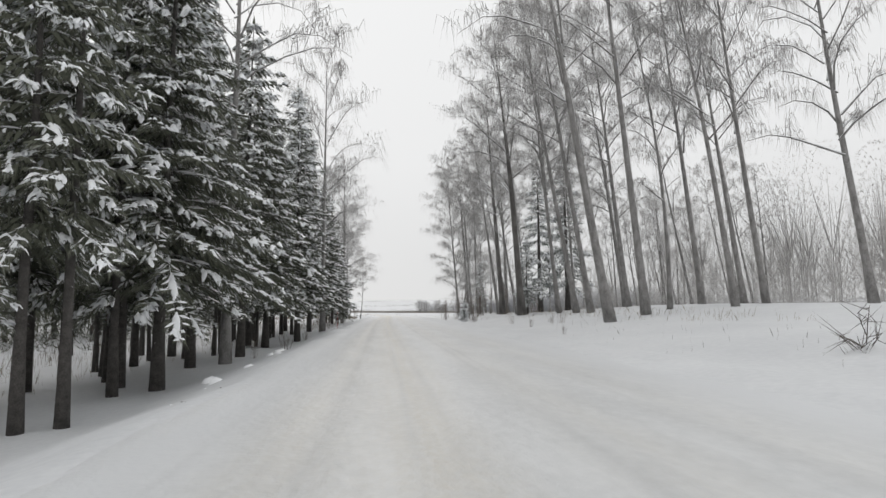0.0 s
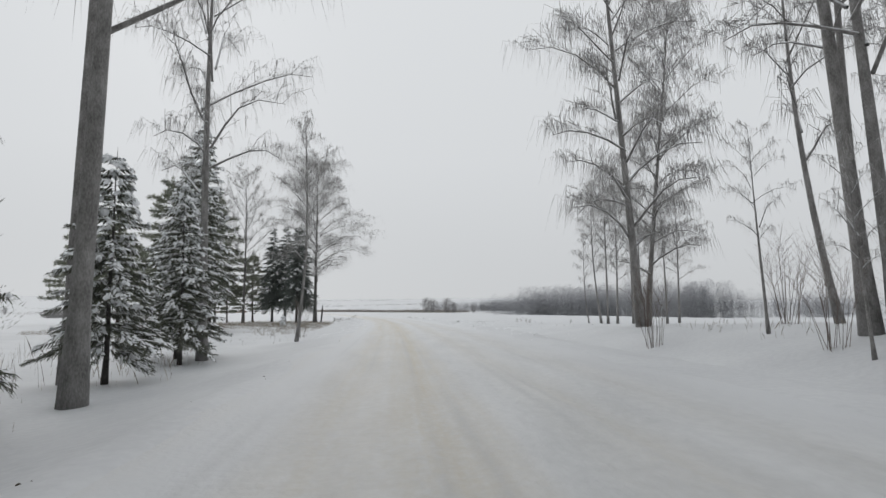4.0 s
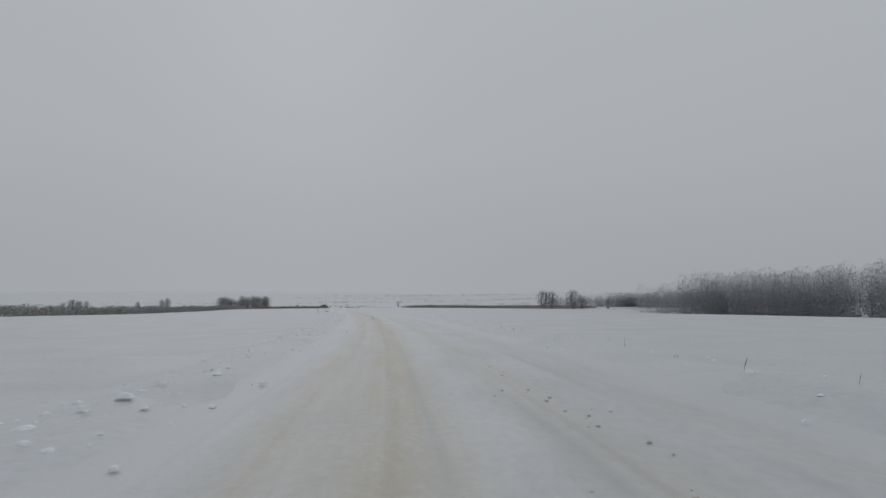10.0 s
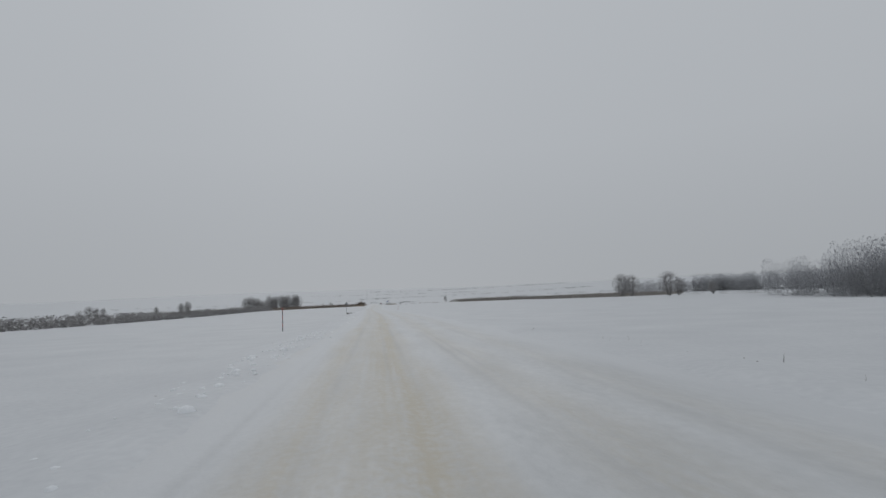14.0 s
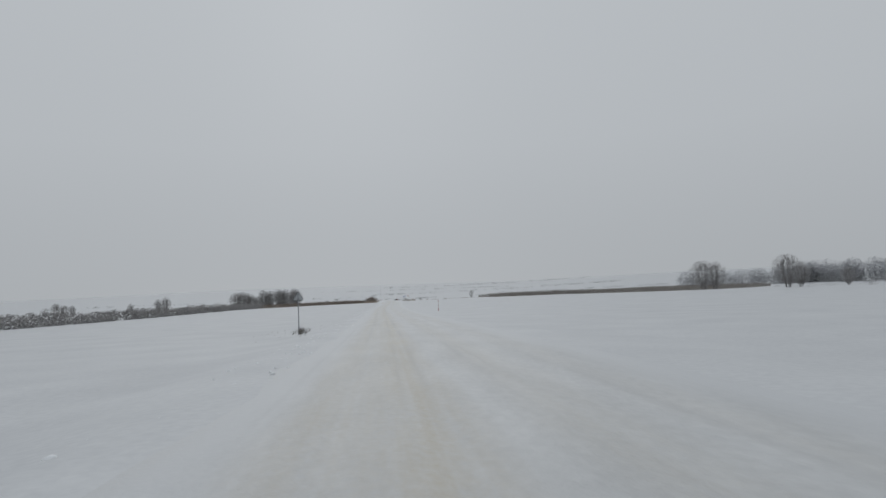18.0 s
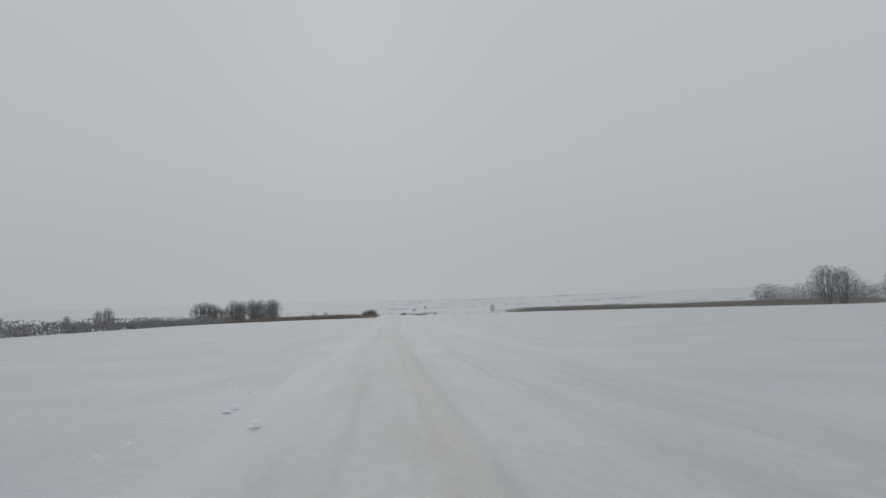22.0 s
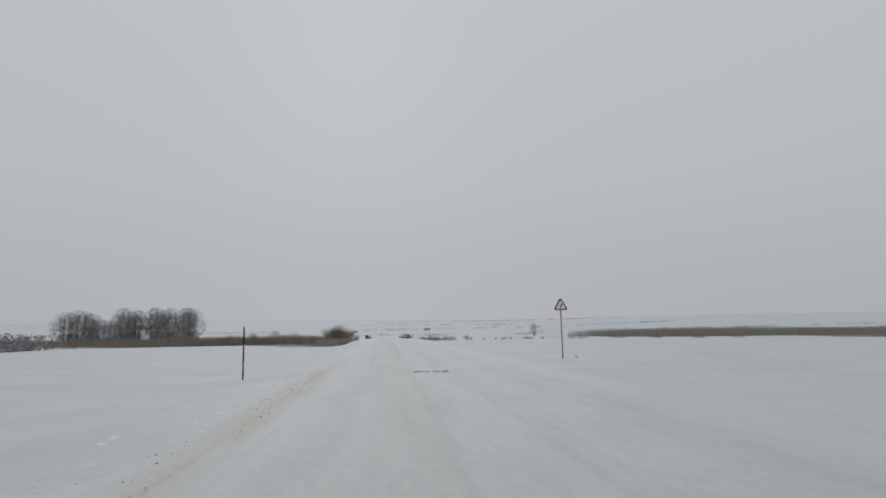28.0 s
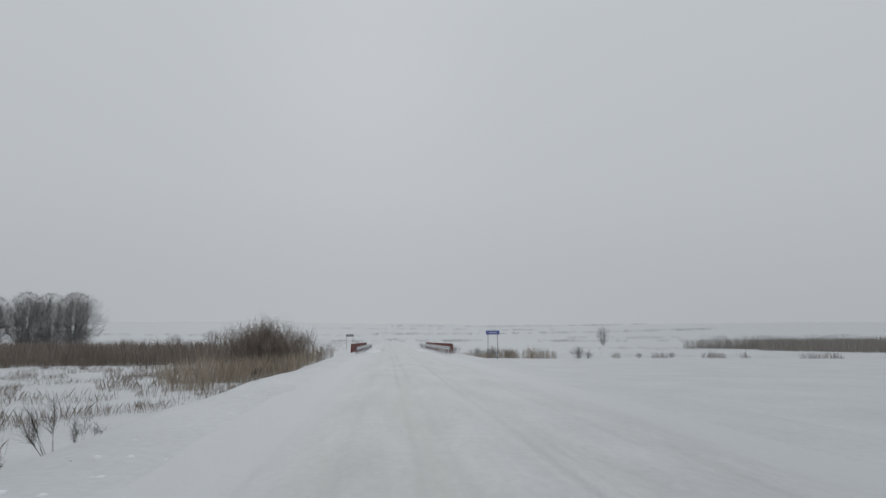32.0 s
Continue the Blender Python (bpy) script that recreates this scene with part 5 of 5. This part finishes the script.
# ---------------------------------------------------------------- signs, poles, bridge
def triangle(s, size, y0, y1, lift, cut=0.0):
    """A triangular plate with clipped corners, facing -y."""
    pts = []
    for k in range(3):
        a = radians(90 + 120 * k)
        for sg in (-1, 1):
            b = a + sg * 0.13
            r = size * 0.577 * 0.93
            pts.append((math.cos(b) * r, math.sin(b) * r + lift))
    i = len(s.v)
    for y in (y0, y1):
        s.v += [(px, y, pz) for px, pz in pts]
    s.f += [tuple(range(i, i + 6)), tuple(range(i + 6, i + 12))[::-1]]
    for k in range(6):
        s.f.append((i + k, i + 6 + k, i + 6 + (k + 1) % 6, i + (k + 1) % 6))


def warning_sign(d, y, turn, label, top):
    """Triangular warning sign on a post; its face looks along -y before turning."""
    x, y, z = ground_at(d, y)
    sign = thing("warning_sign", label, "road sign", "warning signs")
    sign.matrix_basis = pose(x, y, z, 0, 0, turn)
    mid = top - z - 0.41
    s = Shape()
    s.tube([(0, 0, -0.3), (0, 0, mid + 0.36)], [0.038, 0.038], 12)
    part("post", s, POST, sign, "grey steel post")
    s = Shape()
    triangle(s, 0.70, -0.060, -0.045, mid)
    plate = part("plate", s, SIGN_BACK, sign, "bare grey metal back", smooth=False, bevel=0.003)
    s = Shape()
    triangle(s, 0.69, -0.0675, -0.0635, mid)
    part("border", s, SIGN_RED, plate, "red border", smooth=False)
    s = Shape()
    triangle(s, 0.50, -0.075, -0.071, mid)
    part("face", s, SIGN_WHITE, plate, "white field", smooth=False)
    s = Shape()
    s.tube([(-0.02, -0.082, mid - 0.12), (-0.02, -0.082, mid + 0.0), (0.045, -0.082, mid + 0.06)], [0.022, 0.022, 0.020], 6)
    s.kite((0.02, -0.082, mid + 0.035), (0.09, -0.082, mid + 0.12), (0.045, 0, -0.045), 0)
    part("arrow", s, SIGN_BLACK, plate, "black bend arrow", smooth=False)
    s = Shape()
    tips = [(0.366 * math.cos(radians(90 + 120 * k) + q), -0.040, mid + 0.366 * math.sin(radians(90 + 120 * k) + q)) for k in range(3) for q in (-0.13, 0.13)]
    s.tube(tips + [tips[0]], [0.014] * 7, 6, cap=False)
    part("rim", s, SIGN_BLACK, plate, "dark rolled edge", smooth=False)
    for q in (-0.12, 0.16):
        s = Shape()
        s.box((0, -0.02, mid + q), (0.12, 0.055, 0.03))
        part("clamp", s, POST, sign, smooth=False, bevel=0.004)
    return sign


warning_sign(d_of(-75.6, 425.3), 425.3, 195, "triangular warning sign seen from its bare grey back", 2.27)
warning_sign(d_of(-126.6, 650.4), 650.4, 14, "triangular red and white bend warning sign on a thin post", 3.10)


def snow_pole(d, y, lean, label, height=1.95):
    x, y, z = ground_at(d, y)
    pole = thing("snow_pole", label, "marker pole", "snow marker poles")
    pole.matrix_basis = pose(x, y, z, lean, lean, 0)
    n = 6
    for i in range(n):
        s = Shape()
        z0, z1 = height * i / n - (0.3 if i == 0 else 0), height * (i + 1) / n
        s.tube([(0, 0, z0), (0, 0, z1)], [0.032, 0.032], 10)
        part("pale_band" if i % 2 == 0 and i else "red_band", s, SIGN_BLACK if i % 2 == 0 and d < 0 and y > 100 else (SIGN_RED if i % 2 or i == 0 else SIGN_WHITE), pole)
    return pole


snow_pole(-4.8, 62.7, 1.0, "red and white banded snow marker pole at the wood", 1.75)
snow_pole(d_of(-51.3, 340.6), 340.6, 1.0, "thin banded snow marker pole in the field", 1.9)
snow_pole(d_of(-75.7, 473.5), 473.5, 2.5, "red and white banded snow marker pole", 1.72)
snow_pole(d_of(-138.4, 639.2), 639.2, -0.5, "dark and red banded snow marker pole")

# old post beside the birch
x, y, z = ground_at(-8.6, 183.6)
old_post = tagged(new("wooden_post"), "weathered dark wooden post leaning beside a birch", "post")
old_post.matrix_basis = pose(x, y, z, 0, 5, 20)
s = Shape()
s.tube([(0, 0, -0.3), (0.01, 0, 1.4), (0, 0, 2.75)], [0.13, 0.125, 0.115], 9)
part("pole", s, SPRUCE_BARK, old_post)
s = Shape()
s.lump((0, 0, 2.77), 0.12, 0.12, 0.07, 1.0)
part("snow_cap", s, SNOW_LUMP, old_post, "thin cap of snow")

# name board before the bridge
bx, by = -160.2, 770.0
board = thing("name_board", "blue place-name board with white lettering on two posts", "road sign")
bz = float(ground_z(bx, by))
board.matrix_basis = pose(bx, by, bz, 0, 0, 14)
btop = 3.05 - bz
for q in (-0.55, 0.55):
    s = Shape()
    s.tube([(q, 0, -0.4), (q, 0, btop - 0.05)], [0.04, 0.04], 10)
    part("post", s, POST, board)
s = Shape()
s.box((0, -0.055, btop - 0.22), (1.55, 0.03, 0.44))
panel = part("panel", s, SIGN_BLUE, board, "blue panel", smooth=False, bevel=0.008)
for k, (q, wdt) in enumerate(((-0.58, 0.10), (-0.34, 0.12), (-0.18, 0.12), (-0.02, 0.12), (0.14, 0.12), (0.30, 0.12), (0.46, 0.12))):
    s = Shape()
    s.box((q, -0.076, btop - 0.22), (wdt, 0.004, 0.15 if k else 0.10))
    part("letter_bar", s, SIGN_WHITE, panel, smooth=False)

# board on the far side, seen from its back
fx, fy = -206.7, 845.7
back = thing("name_board", "grey back of a place-name board beyond the bridge", "road sign")
fz = float(ground_z(fx, fy))
back.matrix_basis = pose(fx, fy, fz, 0, 0, 14)
for q in (-0.8, 0.8):
    s = Shape()
    s.tube([(q, 0, -0.4), (q, 0, 3.0 - fz)], [0.05, 0.05], 8)
    part("post", s, POST, back)
s = Shape()
s.box((0, 0.06, 3.2 - fz), (2.1, 0.03, 0.6))
part("panel", s, POST, back, "dull grey back", smooth=False, bevel=0.008)

# bridge
HEAD = 17.25
bridge = thing("bridge", "small road bridge with red railings and steel guard rails", "bridge")
cx, cy = road_x(788) + MID, 788
cz = float(glide(cy, ROAD_Z))
bridge.matrix_basis = pose(cx, cy, cz, 0, 0, HEAD)
LONG = 46.0
s = Shape()
s.box((0, 0, -0.42), (12.6, LONG, 0.55))
part("deck", s, CONCRETE, bridge, "concrete deck under snow", smooth=False, bevel=0.03)
for sx in (-1, 1):
    x = sx * 5.7
    rail = Shape()
    for zz in (0.28, 0.62, 0.98):
        rail.tube([(x, -LONG / 2, zz), (x, LONG / 2, zz)], [0.045, 0.045], 8)
    part("railing", rail, RAIL_RED, bridge, "rusty red painted rail")
    for k in range(24):
        s = Shape()
        s.box((x, -LONG / 2 + 2.0 * k, 0.42), (0.10, 0.12, 1.2))
        part("railing_post", s, RAIL_RED, bridge, smooth=False, bevel=0.01)
    s = Shape()
    for k in range(23 * 5):
        s.box((x, -LONG / 2 + 0.2 + 0.4 * k, 0.62), (0.03, 0.22, 0.66))
    part("railing_infill", s, RAIL_RED, bridge, "red railing panels", smooth=False)
    g = Shape()
    gx = sx * 4.75
    prof = [(0.0, 0.40), (0.06, 0.48), (0.0, 0.57), (0.06, 0.66), (0.0, 0.74)]
    i0 = len(g.v)
    for yy in (-LONG / 2 - 6, LONG / 2 + 6):
        g.v += [(gx - sx * o, yy, zz) for o, zz in prof] + [(gx - sx * o + sx * 0.012, yy, zz) for o, zz in prof]
    for k in range(4):
        g.f += [(i0 + k, i0 + k + 1, i0 + 11 + k, i0 + 10 + k), (i0 + 5 + k, i0 + 15 + k, i0 + 16 + k, i0 + 6 + k)]
    part("guard_rail", g, SIGN_BACK, bridge, "galvanised guard rail", smooth=False)
    for k in range(15):
        s = Shape()
        s.box((gx + sx * 0.07, -LONG / 2 - 5.5 + 4.0 * k, 0.3), (0.10, 0.12, 0.9))
        part("guard_post", s, POST, bridge, smooth=False, bevel=0.01)

# things dropped on the snow
clod = thing("snow_clod", "brown heap of scraped sandy snow on the road", "snow heap")
x, y, z = ground_at(1.4, 637.5)
clod.matrix_basis = pose(x, y, float(glide(637.5, ROAD_Z)) + 0.02, 0, 0, 10)
s = Shape()
r2 = random.Random(3)
for k in range(16):
    q = r2.uniform(-0.45, 0.5)
    s.lump((q, r2.uniform(-0.12, 0.12) + 0.5 * (q - 0.1) ** 2, 0.0), r2.uniform(0.06, 0.18), r2.uniform(0.06, 0.14), r2.uniform(0.03, 0.07 + 0.08 * max(0, q)), k)
part("clods", s, SANDY, clod)
WEEDS_AT_SIGN = ((-4.9, 418.7, 0.45), (-4.75, 419.5, 0.5), (-5.8, 422.1, 0.45), (-5.5, 421.7, 0.4), (-5.3, 421.9, 0.4), (-5.5, 422.8, 0.5), (-5.45, 423.3, 0.5), (-5.55, 423.9, 0.55), (-5.6, 424.3, 0.5), (-5.7, 425.1, 0.5), (-5.65, 425.6, 0.45), (-5.6, 426.6, 0.45), (10.3, 650.9, 0.3))
for d, y, s_ in WEEDS_AT_SIGN:
    put(dock, d, y, s_ * 0.8, rng.uniform(0, 360), tilt=(rng.uniform(-30, 30), rng.uniform(-40, 10)))


def clods(name, label, areas, count, big, seed, mat):
    rng = random.Random(seed)
    sh = Shape()
    for d0, dw, y0, y1 in areas:
        for _ in range(int(count * (y1 - y0) / 100)):
            d, y = rng.gauss(d0, dw), rng.uniform(y0, y1)
            x, y, z = ground_at(d, y)
            e = abs(d - MID)
            z = max(z, float(glide(y, ROAD_Z)) + 0.02 - 0.09 * float(step(HALF - 1.6, HALF + 0.4, e))) if e < HALF + 0.4 else z
            r = big * rng.uniform(0.3, 1.0) ** 2
            sh.lump((x, y, z), r, r * rng.uniform(0.7, 1.4), r * rng.uniform(0.35, 0.75), rng.uniform(0, 6))
    return tagged(new(name, sh.mesh(name, mat)), label, "snow clods", kind="stuff")


clods("snow_clods", "ploughed snow clods along the road's edges", [(-3.3, 0.5, 115, 280), (7.0, 0.8, 110, 280), (9.5, 1.5, 120, 240), (-4.2, 0.9, 120, 280), (-3.4, 0.6, 280, 720), (-3.4, 0.8, 168, 222), (-3.0, 0.6, 172, 216)], 170, 0.085, 91, SNOW_LUMP)
clods("dirt_clods", "small dark crumbs thrown on the snow", [(-2.6, 0.5, 0, 300), (-3.6, 0.8, 150, 330), (7.3, 0.7, 110, 330)], 45, 0.028, 92, LITTER)
clods("sandy_crumbs", "yellowish sandy snow crumbs scraped to the road's edge", [(-2.6, 0.3, 610, 640), (-2.8, 0.3, 632, 650)], 900, 0.025, 93, SANDY)
clods("snow_clods", "broken lumps of ploughed snow heaped on the bank", [(-3.3, 0.6, 174, 214), (8.2, 1.0, 128, 190)], 130, 0.16, 95, SNOW_LUMP)
clods("dirt_clods", "sand and dirt crumbs scattered on the ploughed edge", [(-2.5, 0.6, 172, 212)], 900, 0.022, 96, LITTER)
clods("sandy_crumbs", "yellowish sandy crumbs thrown beside the wheel tracks", [(2.5, 0.3, 177, 194), (-2.3, 0.35, 172, 208), (2.3, 0.4, 200, 226)], 700, 0.035, 99, SANDY)
clods("dirt_clods", "dark crumbs lying in the wheel track", [(0.35, 0.12, 262, 271), (0.8, 0.15, 268, 290)], 150, 0.05, 100, LITTER)
clods("ploughed_lumps", "loose snow lumps on the low berm beside the road", [(-3.7, 0.7, 166, 232), (-4.6, 0.6, 170, 215), (-3.2, 0.5, 232, 330)], 330, 0.13, 98, SNOW_LUMP)


def crust(name, label, category, d0, y0, d1, y1, wide, high, seed, mat, broken=0.0):
    """A long low uneven bank lying along the road, its edges under the snow."""
    g = np.random.default_rng(seed)
    n = int(max(12, (y1 - y0) / 0.3))
    sh = Shape()
    keep = []
    for i in range(n + 1):
        q = i / n
        y = y0 + (y1 - y0) * q
        w = wide * (0.5 + 0.5 * math.sin(3.14 * q) + 0.25 * math.sin(9 * q + seed)) * g.uniform(0.7, 1.3)
        off = min(0.06, 0.4 * wide) * (math.sin(0.9 * y + seed) + g.normal(0, 0.25))
        keep.append(g.random() > broken)
        for k, s in ((-1, -1.8), (-0.45, 0.6), (0.1, 1.0), (0.6, 0.45), (1, -1.8)):
            d = d0 + (d1 - d0) * q + off + k * w
            x = road_x(y) + d
            e = abs(d - MID)
            z = float(road_height(x, y, d)) if e < HALF + 0.2 else float(ground_z(x, y))
            sh.v.append((x, y, z + 0.01 + high * s * g.uniform(0.7, 1.3)))
    for i in range(n):
        if keep[i]:
            sh.f += [(5 * i + k, 5 * i + k + 1, 5 * i + k + 6, 5 * i + k + 5) for k in range(4)]
    return tagged(new(name, sh.mesh(name, mat)), label, category)


# this bank's grey colour stands in for the soft shadow along the ridge
crust("plough_bank", "low bank of ploughed snow, its shadow streak painted grey", "snow bank", 8.7, 156, 6.4, 191, 0.34, 0.035, 1, SHADE_GREY)
crust("tyre_scuff", "broken dark tyre scuff down to the asphalt", "tyre mark", 0.62, 672, 0.72, 682, 0.035, 0.005, 4, ASPHALT, 0.45)
crust("tyre_scuff", "thin dark tyre scuff on the packed snow", "tyre mark", 1.12, 673, 0.9, 684, 0.025, 0.005, 5, ASPHALT, 0.5)
crust("tyre_scuff", "short dark tyre scuff on the packed snow", "tyre mark", 0.82, 650, 0.77, 663, 0.022, 0.005, 6, ASPHALT, 0.5)
clods("snow_clods", "rounded lumps of ploughed snow on the forest bank", [(-4.9, 0.45, 46, 66), (-4.4, 0.5, 10, 34)], 70, 0.30, 101, SNOW_LUMP)
